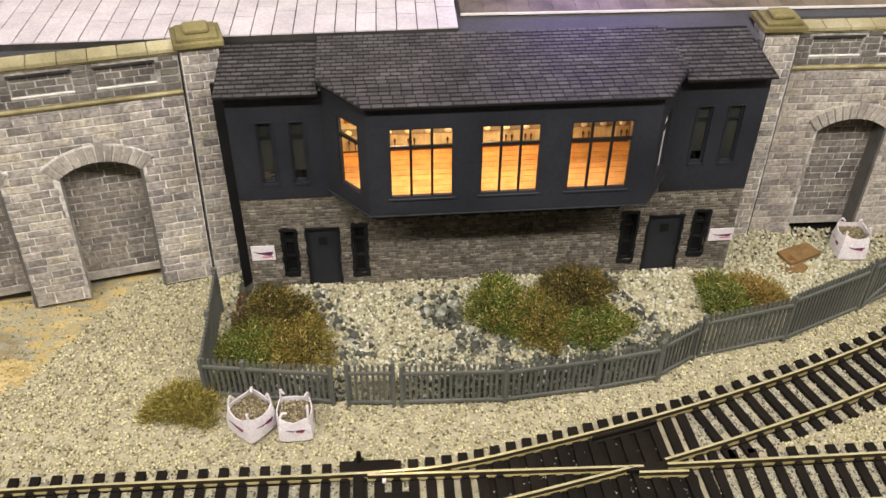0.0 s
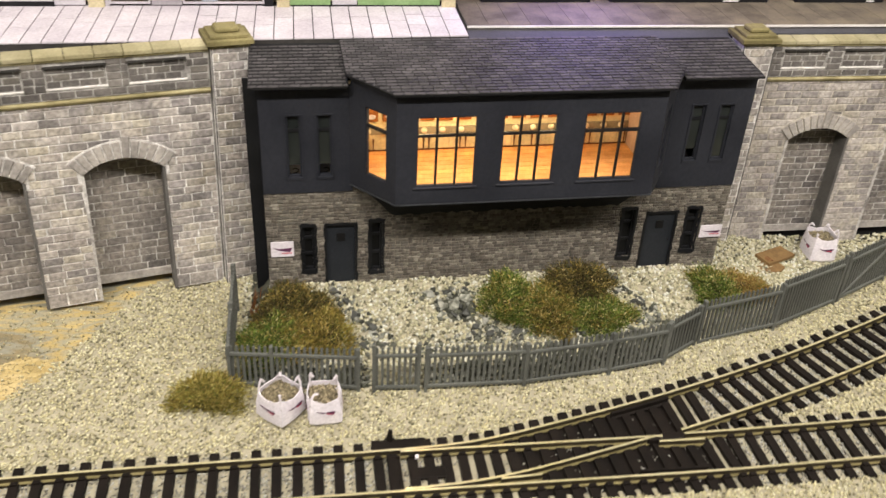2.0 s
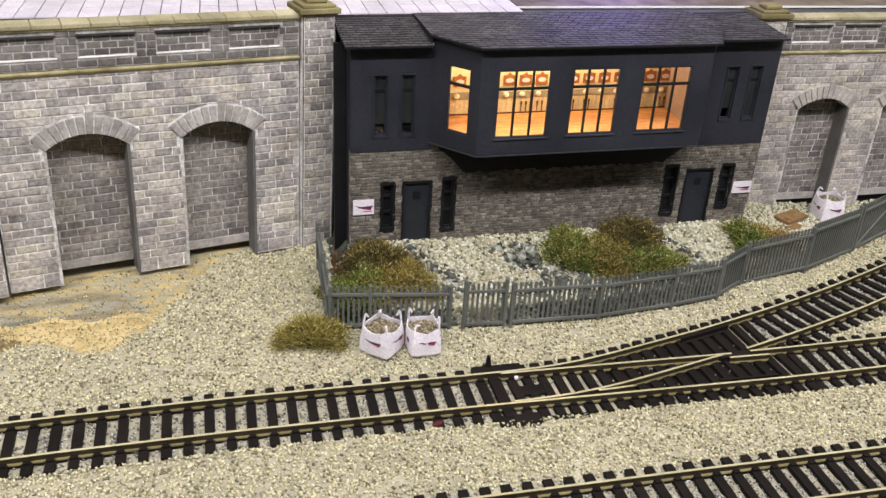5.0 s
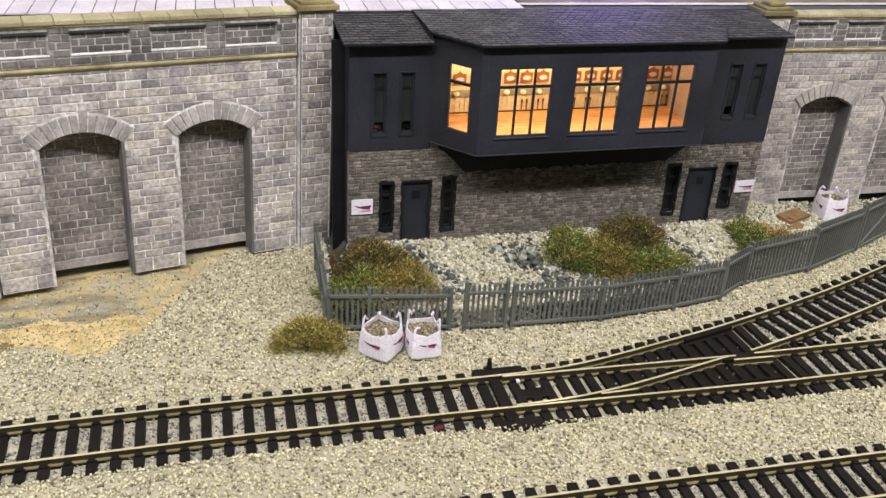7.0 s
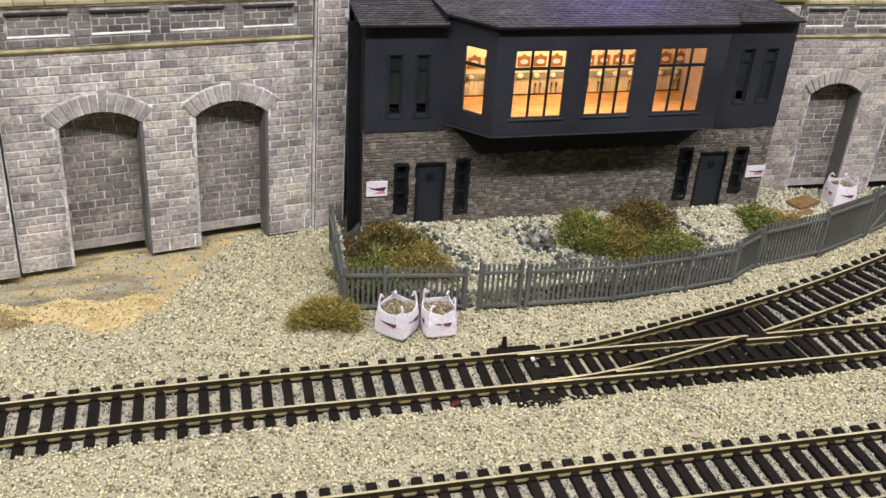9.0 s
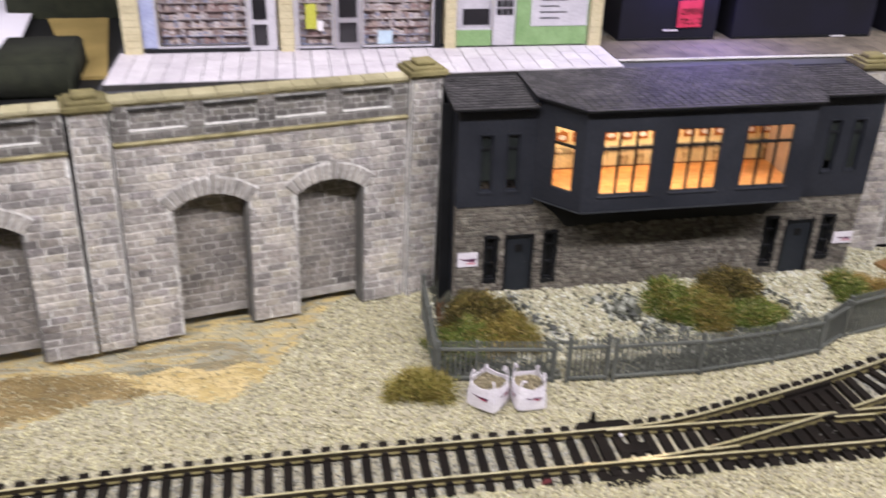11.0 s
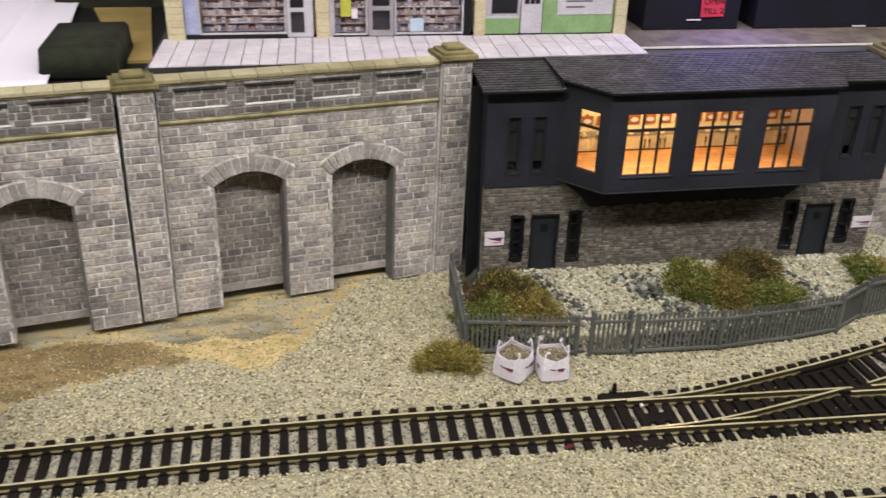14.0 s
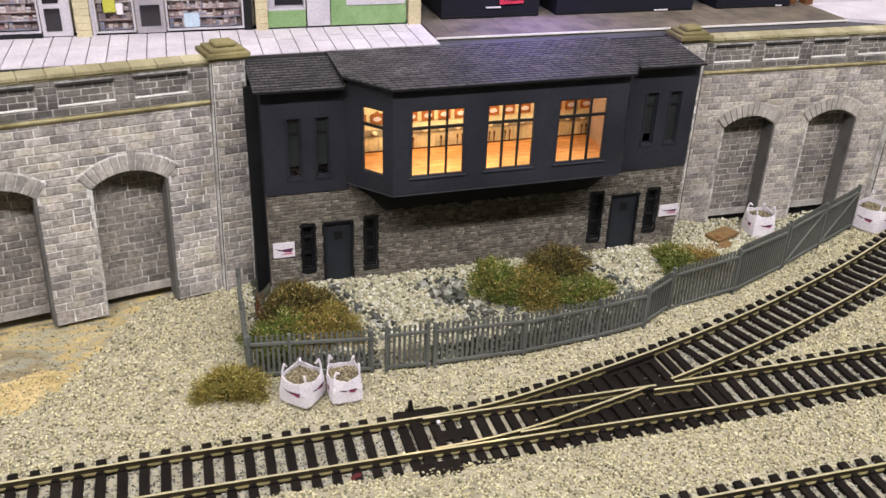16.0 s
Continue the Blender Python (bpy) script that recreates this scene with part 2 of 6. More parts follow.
# ---- ground ----
FX = [-76, -27, -21, -2, 39, 75.5, 100.5, 103, 120, 160, 203, 270, 320]
FY = [245, 238, 237, 236.5, 235.5, 239.5, 244, 246.5, 256, 264.5, 285.5, 317.5, 340]
SANDX, SANDY = [-620, -315, -287, -265, -245, -221, -191, -165, -153, -145, -131, -117, -95], [190, 214, 216, 229, 239, 247, 250, 243, 251, 266, 288, 312, 335]


T1X, T1Y = [-640, -460, -290, -240, -187, -120, -40, 40, 100, 200, 460], [170, 181, 188.2, 190.8, 194.0, 195.6, 195.4, 194.2, 193.2, 194.2, 197]
DVX, DVY = [-24, 0, 20, 43, 66, 89, 128, 166, 204, 240, 268, 330], [195.3, 195.4, 197.3, 202.4, 208.0, 213.6, 225.0, 237.6, 252.3, 267.4, 281.0, 312]
T2X, T2Y = [-640, -57, 23, 111, 460], [129, 129.4, 129.4, 128.8, 126]


def track_gap(x, y):
    """Distance to the nearest track's centre line."""
    d = np.minimum(abs(y - np.interp(x, T1X, T1Y)), abs(y - np.interp(x, T2X, T2Y)))
    sl = np.interp(x, [-20, 60, 130, 300], [1.0, 0.97, 0.94, 0.91])
    return np.minimum(d, np.where(x > -24, abs(y - np.interp(x, DVX, DVY)) * sl, 99))


def ground_z(x, y):
    """Height of the scenery: low at the tracks, rising to the walls and, in the garden, to the building."""
    f = np.interp(x, FX, FY)
    tu = np.interp(x, [-20, 43, 89, 128, 205, 270], [214, 222, 232, 244, 272, 300])
    f = np.maximum(f, tu + 6)
    a = np.clip((y - tu) / (f - tu), 0, 1)
    back = np.interp(x, [-330, -220, -204, -83, -66, -60, 138, 150, 300], [246, 275, 282, 314, 300, 293, 298, 336, 338])
    top = np.interp(x, [-330, -90, -66, -60, 136, 150, 165, 184, 212, 300], [6, 4, 9, 16, 14.5, 10.5, 5, 1.2, -1.6, -2.2])
    rise = np.interp(x, [125, 160, 203, 270], [3.3, 1.2, -1.6, -1.8])
    u = np.clip((y - f) / np.maximum(back - f, 5), 0, 1.05)
    z = -2.4 + rise * a * a * (3 - 2 * a) + (top + 1.4 - rise) * u
    z = z - 1.2 * np.clip((17.5 - track_gap(x, y)) / 2.5, 0, 1)
    return z + 0.25 * np.sin(x * 0.21 + 1.3 * np.sin(y * 0.13)) * np.cos(y * 0.19 + x * 0.05)


def is_sand(x, y):
    wob = 1.5 * np.sin(x * 0.19) + 1.2 * np.sin(x * 0.43 + y * 0.2)
    return y > np.interp(x, SANDX, SANDY) + wob - 1


BROWN_AREA = [(-420, 250), (-324, 259), (-300, 262), (-270, 265), (-224, 267), (-191, 253), (-221, 248), (-245, 239), (-267, 232), (-291, 232), (-315, 235), (-420, 215)]
OCHRE_NEAR = [(-420, 214), (-315, 233), (-286, 232), (-265, 229), (-276, 223), (-286, 216), (-308, 215), (-420, 195)]
OCHRE_FAR = [(-219, 265), (-182, 266), (-145, 267), (-155, 251), (-163, 242), (-191, 252)]


def inside(area, x, y):
    """Which places lie in an outline."""
    c = np.zeros(np.shape(x), bool)
    for (x0, y0), (x1, y1) in zip(area, area[1:] + area[:1]):
        if y0 != y1:
            c ^= ((y0 > y) != (y1 > y)) & (x < (x1 - x0) * (y - y0) / (y1 - y0) + x0)
    return c


# ragged edges for the patches of colour
dither = lambda x, y: 4.0 * (np.sin(x * 91.7 + y * 47.3) * 9631.7 % 1 - 0.5)
fuzz = lambda x, y: (x + 5 * dither(x + 7, y) + 3 * np.sin(y * 0.5), y + 1.5 * dither(x, y) + 1.8 * np.sin(x * 0.21))


def soil_and_shade(x, y):
    """Dark ground: bare earth in a strip inside the fence, painted shade under the rockery and beside the building."""
    f = np.interp(x, FX, FY)
    wob = 3 * np.sin(x * 0.35) + 2 * np.sin(x * 0.83 + 1)
    strip = (y > f + 1) & (((x > -74) & (x < -22) & (y < f + 9 + wob)) | ((x > 10) & (x < 112) & (y < f + 12 + wob + 5 * np.clip((x - 24) / 15, 0, 1))))
    rockery = ((x - 18) / 9) ** 2 + ((y - 277) / 8) ** 2 < 1 + 0.08 * wob
    return strip | rockery | ((x > -70) & (x < -58) & (y > 289))


def ground_sheet():
    xs = np.concatenate([np.arange(-620, -350, 2.5), np.arange(-350, -85, 1.0), np.arange(-85, 461, 2.5)])
    ys = np.concatenate([np.arange(111, 206, 2.5), np.arange(206, 310, 1.0), np.arange(310, 336, 2.5)])
    bm = bmesh.new()
    X, Y = np.meshgrid(xs, ys, indexing="ij")
    Z = ground_z(X, Y) - 0.35
    v = [[bm.verts.new((X[i, j], Y[i, j], Z[i, j])) for j in range(len(ys))] for i in range(len(xs))]
    CX, CY = X + 0.5, Y + 0.5
    RX, RY = CX + 1.2 * dither(CX + 7, CY) + 3 * np.sin(CY * 0.5), CY + 0.35 * dither(CX, CY) + 1.8 * np.sin(CX * 0.21)
    kind = np.where(inside(OCHRE_NEAR, RX, RY) | inside(OCHRE_FAR, RX, RY), 4, is_sand(CX, CY).astype(int))
    kind = np.where(soil_and_shade(CX, CY), 2, np.where(inside(BROWN_AREA, RX, RY), 3, kind))
    for i in range(len(xs) - 1):
        for j in range(len(ys) - 1):
            f = bm.faces.new((v[i][j], v[i + 1][j], v[i + 1][j + 1], v[i][j + 1]))
            f.material_index = int(kind[i, j])
            f.smooth = True
    return tagged(part("ground", bm, [SOIL, SAND, SOIL_SHADE, BROWNSAND, OCHRESAND]), "cream gravel scenery ground with painted sand by the wall", "ground", kind="structure")


ground = ground_sheet()

# ---- retaining walls ----
ARCHES = ((20.0, 52.0), (73.5, 105.0))
SPRING, RISE, RING = 60.5, 6.0, 7.5
brick_data = {}
TRIMCARD = mat("dark_joint_and_shade", ["2b2a28", "3a3835"], 8, 0.9)
PALECARD = mat("grey_panel_card", ["817e7a", "a7a59f", "c1beb8"], 7, 0.9, fine=1.4, grain=(0.65, 1.1))
PALESILL = mat("pale_panel_sill", ["c4c1bb", "e2dfda"], 6, 0.85)


def pillow(bm, x0, x1, y, z0, z1, depth=0.5):
    """A brick with a worn, rounded front, standing proud of the plane y."""
    rings = []
    k = min(1.0, (z1 - z0) / 3.2)
    for g, b, d in ((0, 0, 0.1), (0, 0, -depth * 0.3), (0.12, 0.2, -depth * 0.8), (0.4, 0.55, -depth)):
        g, b = g * k, b * k
        rings.append([bm.verts.new((x, y + d, z)) for x, z in ((x0 + g, z0 + b), (x1 - g, z0 + b), (x1 - g, z1 - g * 0.7), (x0 + g, z1 - g * 0.7))])
    for a, b in zip(rings, rings[1:]):
        for i in range(4):
            bm.faces.new((a[i], a[(i + 1) % 4], b[(i + 1) % 4], b[i]))
    bm.faces.new(rings[-1])


def brick(parent, name, x0, x1, z0, z1, y, material, key):
    """One brick face block; alike blocks share their mesh."""
    w, h = round((x1 - x0) * 5) / 5, round((z1 - z0) * 10) / 10
    if w < 0.8:
        return
    k = (key, w, h)
    if k not in brick_data:
        bm = bmesh.new()
        pillow(bm, 0, w, 0, 0, h, 0.3)
        brick_data[k] = data_of(name, bm, material)
    put(name, brick_data[k], parent, m=Matrix.Translation((x0, y, z0)))


def arc(a0, a1, t, grow=0.0):
    """A point of the arch's curve, t from 0 to 1; grow: distance outside it."""
    half = (a1 - a0) / 2
    r = (half * half + RISE * RISE) / (2 * RISE)
    w = math.asin(half / r)
    g = -w + 2 * w * t
    return (a0 + a1) / 2 + (r + grow) * math.sin(g), SPRING + RISE - r + (r + grow) * math.cos(g)


def blocked(z0, z1):
    """Stretches of the wall's front that the arches take at a height."""
    out = []
    for a0, a1 in ARCHES:
        if z1 <= SPRING:
            out.append((a0 - 0.2, a1 + 0.2))
        else:
            xs = [p[0] for p in (arc(a0, a1, i / 60, 2.5) for i in range(61)) if p[1] > z0]
            if xs:
                out.append((min(xs) if z0 > SPRING else min(min(xs), a0), max(xs) if z0 > SPRING else max(max(xs), a1)))
    return out


def courses(z0, z1, x0, x1, w, h, holes, seed):
    """Running-bond brick rectangles between z0 and z1, cut at holes(z0, z1)."""
    rnd = random.Random(seed)
    z, row = z0, 0
    while z < z1 - 0.6:
        top = min(z + h, z1)
        cuts = holes(z, top)
        x = x0 - (w * 0.5 if row % 2 else 0) - rnd.uniform(0, 1.2)
        while x < x1:
            b = x + w * rnd.uniform(0.82, 1.12)
            spans = [(max(x, x0), min(b, x1))]
            for c0, c1 in cuts:
                spans = [s for a, e in spans for s in ((a, min(e, c0)), (max(a, c1), e)) if s[1] - s[0] > 1.0]
            for a, e in spans:
                yield a + rnd.uniform(0.14, 0.4), e - rnd.uniform(0.14, 0.38), z + rnd.uniform(0.1, 0.34), top - rnd.uniform(0.06, 0.22)
            x = b
        z, row = top, row + 1


def rows_mesh(cells, y, depth=0.2):
    bm = bmesh.new()
    for a, e, z0, z1 in cells:
        if e - a > 1.3:
            pillow(bm, a, e, y, z0, z1, depth + 0.08)
    return bm


def retaining_wall(name, at, turn, tilt, seed, length=126.0, label="", bed=None):
    bed = bed or MORTAR
    w = thing(name, at, turn, tilt, label or "grey printed-card retaining wall with two blind arches", "wall", kind="structure")
    # front sheet with the arches cut through
    pts = [(0, 0)]
    for a0, a1 in ARCHES:
        pts += [(a0, 0)] + [arc(a0, a1, i / 14) for i in range(15)] + [(a1, 0)]
    pts += [(length, 0), (length, 92), (0, 92)]
    bm = bmesh.new()
    prism(bm, pts, 0, 9)
    part("wall_front", bm, bed, w)
    part("parapet", boxm(0, length, 0, 5.2, 92, 109), CARD, w)
    # blind back of each arch
    for a0, a1 in ARCHES:
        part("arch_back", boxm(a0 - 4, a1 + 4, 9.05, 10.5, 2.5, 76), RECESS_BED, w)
        part("arch_base_strip", boxm(a0 - 3, a1 + 3, 8.62, 9.04, 2.5, 6.6, bevel=0.12), VOUSSOIR, w)
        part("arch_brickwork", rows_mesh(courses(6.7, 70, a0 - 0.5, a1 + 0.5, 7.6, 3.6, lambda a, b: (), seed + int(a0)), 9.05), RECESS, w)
    # bricks, each its own piece
    for a, e, z0, z1 in courses(0.3, 6.6, 0.2, length - 0.2, 13.0, 6.3, blocked, seed + 2):
        brick(w, "brick", a, e, z0, z1, 0, STONE, "wall")
    for a, e, z0, z1 in courses(6.6, 90.8, 0.2, length - 0.2, 8.2, 3.6, blocked, seed):
        brick(w, "brick", a, e, z0, z1, 0, STONE, "wall")
    # arch stones
    for a0, a1 in ARCHES:
        n = 12
        bm = bmesh.new()
        prism(bm, [arc(a0, a1, i / 16, 0.05) for i in range(17)] + [arc(a0, a1, 1 - i / 16, RING + 0.55) for i in range(17)], -0.45, -0.02)
        part("arch_ring_bed", bm, bed, w)
        for i in range(n):
            bm = bmesh.new()
            t0, t1 = (i + 0.1) / n, (i + 0.9) / n
            g = RING + (2.0 if i == n // 2 else 0.0)
            prism(bm, [arc(a0, a1, t0, 0.1), arc(a0, a1, t1, 0.1), arc(a0, a1, t1, g), arc(a0, a1, t0, g)], -1.0, -0.4)
            bmesh.ops.bevel(bm, geom=bm.edges[:], offset=0.22, segments=1, affect="EDGES")
            part("voussoir", bm, VOUSSOIR, w)
        for x in (a0, a1):
            part("arch_edge_strip", boxm(x - 0.6, x + 0.6, -0.42, 8.9, 0, SPRING), CARD if x == a1 else RECESS_BED, w)
    # string course, parapet with sunk panels, sills and coping
    bm = bmesh.new()
    sweep(bm, [(0, 0, 92), (length, 0, 92)], [(0.2, -1.0), (-0.6, -1.0), (-1.2, 0.0), (-1.2, 0.5), (0.2, 1.2)])
    part("string_course", bm, STRING, w)
    panels = [(7 + 29.5 * i, 28.5 + 29.5 * i) for i in range(4)]
    part("parapet_brickwork", rows_mesh(courses(93.6, 108.2, 0.2, length - 0.2, 6.6, 3.0, lambda a, b: [(p0, p1) for p0, p1 in panels if b > 97.6 and a < 106.4], seed + 5), -0.5), PARAPET, w)
    bm = bmesh.new()
    for x0, x1 in zip([0] + [p[1] for p in panels], [p[0] for p in panels] + [length]):
        box(bm, x0, x1, -0.5, 0, 97.6, 106.4)
    box(bm, 0, length, -0.5, 0, 93.4, 97.6)
    box(bm, 0, length, -0.5, 0, 106.4, 109)
    part("parapet_face", bm, PALECARD, w)
    for p0, p1 in panels:
        bm = rows_mesh(courses(98.0, 106.0, p0 + 0.2, p1 - 0.2, 6.6, 2.7, lambda a, b: (), seed + int(p0)), 0.05)
        part("panel_brickwork", bm, PARAPET, w)
        part("panel_ground", boxm(p0, p1, -0.04, 0.02, 97.6, 106.4), PALECARD, w)
        # dark bar drawn for the shadow line at the top of the sunk panel
        part("panel_shadow_line", boxm(p0 - 0.3, p1 + 0.3, -1.2, -0.4, 105.9, 106.7), TRIMCARD, w)
        part("panel_sill", boxm(p0 - 0.2, p1 + 0.2, -0.85, -0.3, 97.2, 98.0, bevel=0.15), PALESILL, w)
    part("coping_bed", boxm(0, length, -1.1, 5.0, 108.3, 109.1), STRING, w)
    n = 12
    for i in range(n):
        x0, x1 = length * i / n, length * (i + 1) / n
        bm = boxm(x0 + 0.1, x1 - 0.1, -1.7, 5.0, 109.1, 110.9, bevel=0.25)
        for v in bm.verts:
            if v.co.z > 110 and v.co.y > 0:
                v.co.z += 0.8
        part("coping_stone", bm, COPING, w)
    return w


def pilaster(name, at, turn, tilt, seed, width=14.5, h=110.0, bed=None):
    p = thing(name, at, turn, tilt, "square grey brick pilaster with stepped ochre cap", "pilaster", kind="structure")
    part("shaft", boxm(0, width, 0, 13, 0, h + 1), bed or MORTAR, p)
    for a, e, z0, z1 in courses(0.4, h, 0.5, width - 0.5, 7.0, 3.6, lambda a, b: (), seed):
        brick(p, "brick", a, e, z0, z1, 0, STONE, "wall")
    for x in (0, width):
        part("corner_strip", boxm(x - 0.14, x + 0.14, -0.4, 0.2, 0, h), CARD, p)
    for name2, z0, z1, g, mt in (("cap_bed", 0, 1.2, 0.9, STRING), ("cap", 1.2, 3.4, 2.0, CAPSTONE), ("cap", 3.4, 4.8, 0.2, CAPSTONE)):
        part(name2, boxm(-g, width + g, -g, 13 + g, h + z0, h + z1, bevel=0.25), mt, p)
    part("cap_block", boxm(2.6, width - 2.6, 2.6, 10.4, h + 4.8, h + 7.0, bevel=0.6), CAPSTONE, p)
    return p


DULLBED = mat("buff_mortar", ["9a948a", "b4ada0", "c8c1b2"], 10, 0.9, fine=1.6, grain=(0.7, 1.1))
A_TURN, B_TURN, R_TURN = 15.2, 14.0, 0.3
retaining_wall("wall_west", (-204.5, 281.5, 7.4), A_TURN, 1.46, 11)
retaining_wall("wall_far_west", (-341.9, 244.2, 10.1), B_TURN, 1.1, 37)
retaining_wall("wall_east", (167.4, 336.8, -3.4), R_TURN, 0.0, 71, bed=DULLBED)
retaining_wall("wall_far_east", (310.3, 337.4, -3.4), R_TURN, 0.0, 83, bed=DULLBED)
pilaster("pilaster_west", (-81.4, 311.5, 3.6), A_TURN, 1.46, 5, h=110.6)
pilaster("pilaster_far_west", (-218.6, 274.8, 8.0), A_TURN, 1.46, 9, h=106.8)
pilaster("pilaster_east", (151.6, 331.9, -3.4), R_TURN, 0.0, 13)
pilaster("pilaster_far_east", (294.6, 334.0, -3.4), R_TURN, 0.0, 19)

# ---- building ----
B_SLOPE = 1.43
hall = thing("pub_building", (-61.5, 292.5, 0), B_SLOPE, 0, "charcoal two-storey card building with lit bay windows and rubble base", "building")
BAY = [(34.5, 0), (51, -19.5), (157, -19.5), (169.5, 0)]
BAY_Z0, BAY_Z1 = 63.8, 110.9


def wall_with_holes(bm, x0, x1, z0, z1, holes, y0, y1, m=None):
    """A wall in x, z with rectangular openings that go right through it."""
    xs = sorted({x0, x1, *[h[0] for h in holes], *[h[1] for h in holes]})
    zs = sorted({z0, z1, *[h[2] for h in holes], *[h[3] for h in holes]})
    solid = lambda i, j: 0 <= i < len(xs) - 1 and 0 <= j < len(zs) - 1 and not any(h[0] <= xs[i] < h[1] and h[2] <= zs[j] < h[3] for h in holes)
    vs = {}

    def v(x, y, z):
        if (x, y, z) not in vs:
            c = Vector((x, y, z))
            vs[(x, y, z)] = bm.verts.new(m @ c if m is not None else c)
        return vs[(x, y, z)]
    for i in range(len(xs) - 1):
        for j in range(len(zs) - 1):
            if not solid(i, j):
                continue
            a, b, c, d = xs[i], xs[i + 1], zs[j], zs[j + 1]
            bm.faces.new((v(a, y0, c), v(b, y0, c), v(b, y0, d), v(a, y0, d)))
            bm.faces.new((v(a, y1, d), v(b, y1, d), v(b, y1, c), v(a, y1, c)))
            if not solid(i - 1, j):
                bm.faces.new((v(a, y0, d), v(a, y1, d), v(a, y1, c), v(a, y0, c)))
            if not solid(i + 1, j):
                bm.faces.new((v(b, y0, c), v(b, y1, c), v(b, y1, d), v(b, y0, d)))
            if not solid(i, j - 1):
                bm.faces.new((v(a, y0, c), v(a, y1, c), v(b, y1, c), v(b, y0, c)))
            if not solid(i, j + 1):
                bm.faces.new((v(b, y0, d), v(b, y1, d), v(a, y1, d), v(a, y0, d)))


LOW = [(14.5, 20.0, 22, 44), (24.5, 37.0, 13.5, 44.0), (43, 48.5, 20, 45), (155.5, 161.5, 20, 45), (166.8, 181.0, 13.5, 42.4), (186, 192, 22, 44)]
ROOFBLACK = mat("black_opening", ["050505", "0a0a0a"], 8, 0.7)
WINGLASS = mat("dark_window_glass", ["1b1f1e", "2a2e2c"], 20, 0.12, fine=0, spec=0.5)
UPL = [(10.2, 15.8, 67.5, 94.2), (22.2, 27.8, 67.5, 94.2)]
UPR = [(178.0, 183.6, 68.6, 94.0), (190.4, 196.0, 68.6, 94.0)]
BW = 204.0
STONE_L, STONE_R, STONE_M = 60.2, 55.4, 48.4
bm = bmesh.new()
wall_with_holes(bm, 0, BW, 12, 55.4, LOW, 0.3, 4)
box(bm, 0, 36, 0.3, 4, 55.4, STONE_L)
box(bm, 36, 168, 0.3, 4, 55.4, 66)
part("stone_wall", bm, RUBBLE_BED, hall)


def rubble(bm, x0, x1, z0, z1, holes, seed):
    """Thin uneven courses of small stones of mixed lengths."""
    rnd = random.Random(seed)
    z = z0
    while z < z1 - 0.5:
        top = min(z + rnd.uniform(1.0, 1.8), z1)
        cuts = [(h[0] - 0.3, h[1] + 0.3) for h in holes if top > h[2] and z < h[3]]
        x = x0 - rnd.uniform(0, 2)
        while x < x1:
            e = x + rnd.uniform(1.4, 3.5)
            spans = [(max(x, x0), min(e, x1))]
            for c0, c1 in cuts:
                spans = [q for a, b in spans for q in ((a, min(b, c0)), (max(a, c1), b)) if q[1] - q[0] > 0.7]
            for a, b in spans:
                pillow(bm, a + rnd.uniform(0.06, 0.2), b - rnd.uniform(0.06, 0.2), 0.3, z + rnd.uniform(0.05, 0.3), top - rnd.uniform(0.02, 0.22), rnd.uniform(0.2, 0.5))
            x = e
        z = top


bm = bmesh.new()
for x0, x1, top, sd in ((0, 54, STONE_L, 3), (54, 150, STONE_M, 4), (150, BW, STONE_R, 5)):
    rubble(bm, x0, x1, 12.5, top, LOW, sd)
tagged(part("rubble_facing", bm, RUBBLE, hall), kind="stuff")
# black strip painted for the bay's shadow on the stone wall, with a ragged lower edge
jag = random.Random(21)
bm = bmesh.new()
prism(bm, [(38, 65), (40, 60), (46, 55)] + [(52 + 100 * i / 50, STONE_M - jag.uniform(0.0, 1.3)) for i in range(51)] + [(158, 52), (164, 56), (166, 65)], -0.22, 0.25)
part("bay_shadow_strip", bm, TRIM, hall)
bm = bmesh.new()
wall_with_holes(bm, 0, 36, STONE_L, 107.3, UPL, -0.4, 3)
part("upper_wall", bm, CHARCOAL, hall)
bm = bmesh.new()
wall_with_holes(bm, 168, BW, STONE_R, 107.3, UPR, -0.4, 3)
part("upper_wall", bm, CHARCOAL, hall)
for x0, x1 in ((0, 2.5), (BW - 2.5, BW)):
    part("side_wall", boxm(x0 - 0.1, x1 + 0.1, 3.2, 31, 8, 107.4), CHARCOAL, hall)
part("back_wall", boxm(0, BW, 29, 31.5, 8, 110), CHARCOAL, hall)
# bay: front and two slanting sides, floor and soffit
FRONT = [(58.9, 82.0, 71.4, 100.8), (92.1, 113.6, 71.6, 100.8), (124.6, 147.5, 71.6, 100.8)]
bm = bmesh.new()
wall_with_holes(bm, 51, 157, BAY_Z0, BAY_Z1, FRONT, -19.5, -17.3)
part("bay_front", bm, CHARCOAL, hall)


def facet(p, q):
    d = Vector((q[0] - p[0], q[1] - p[1], 0))
    return d.length, Matrix.Translation((p[0], p[1], 0)) @ Matrix.Rotation(math.atan2(d.y, d.x), 4, "Z")


SIDES = []
for p, q in ((BAY[0], BAY[1]), (BAY[2], BAY[3])):
    ln, fm = facet(p, q)
    hole = (ln * 0.36, ln * 0.8, 71.4, 100.4) if p is BAY[0] else (ln * 0.28, ln * 0.67, 72.5, 98.0)
    bm = bmesh.new()
    wall_with_holes(bm, 0, ln, BAY_Z0, BAY_Z1, [hole], 0, 2.0, fm)
    part("bay_side", bm, CHARCOAL, hall)
    SIDES.append((fm, hole))
bm = bmesh.new()
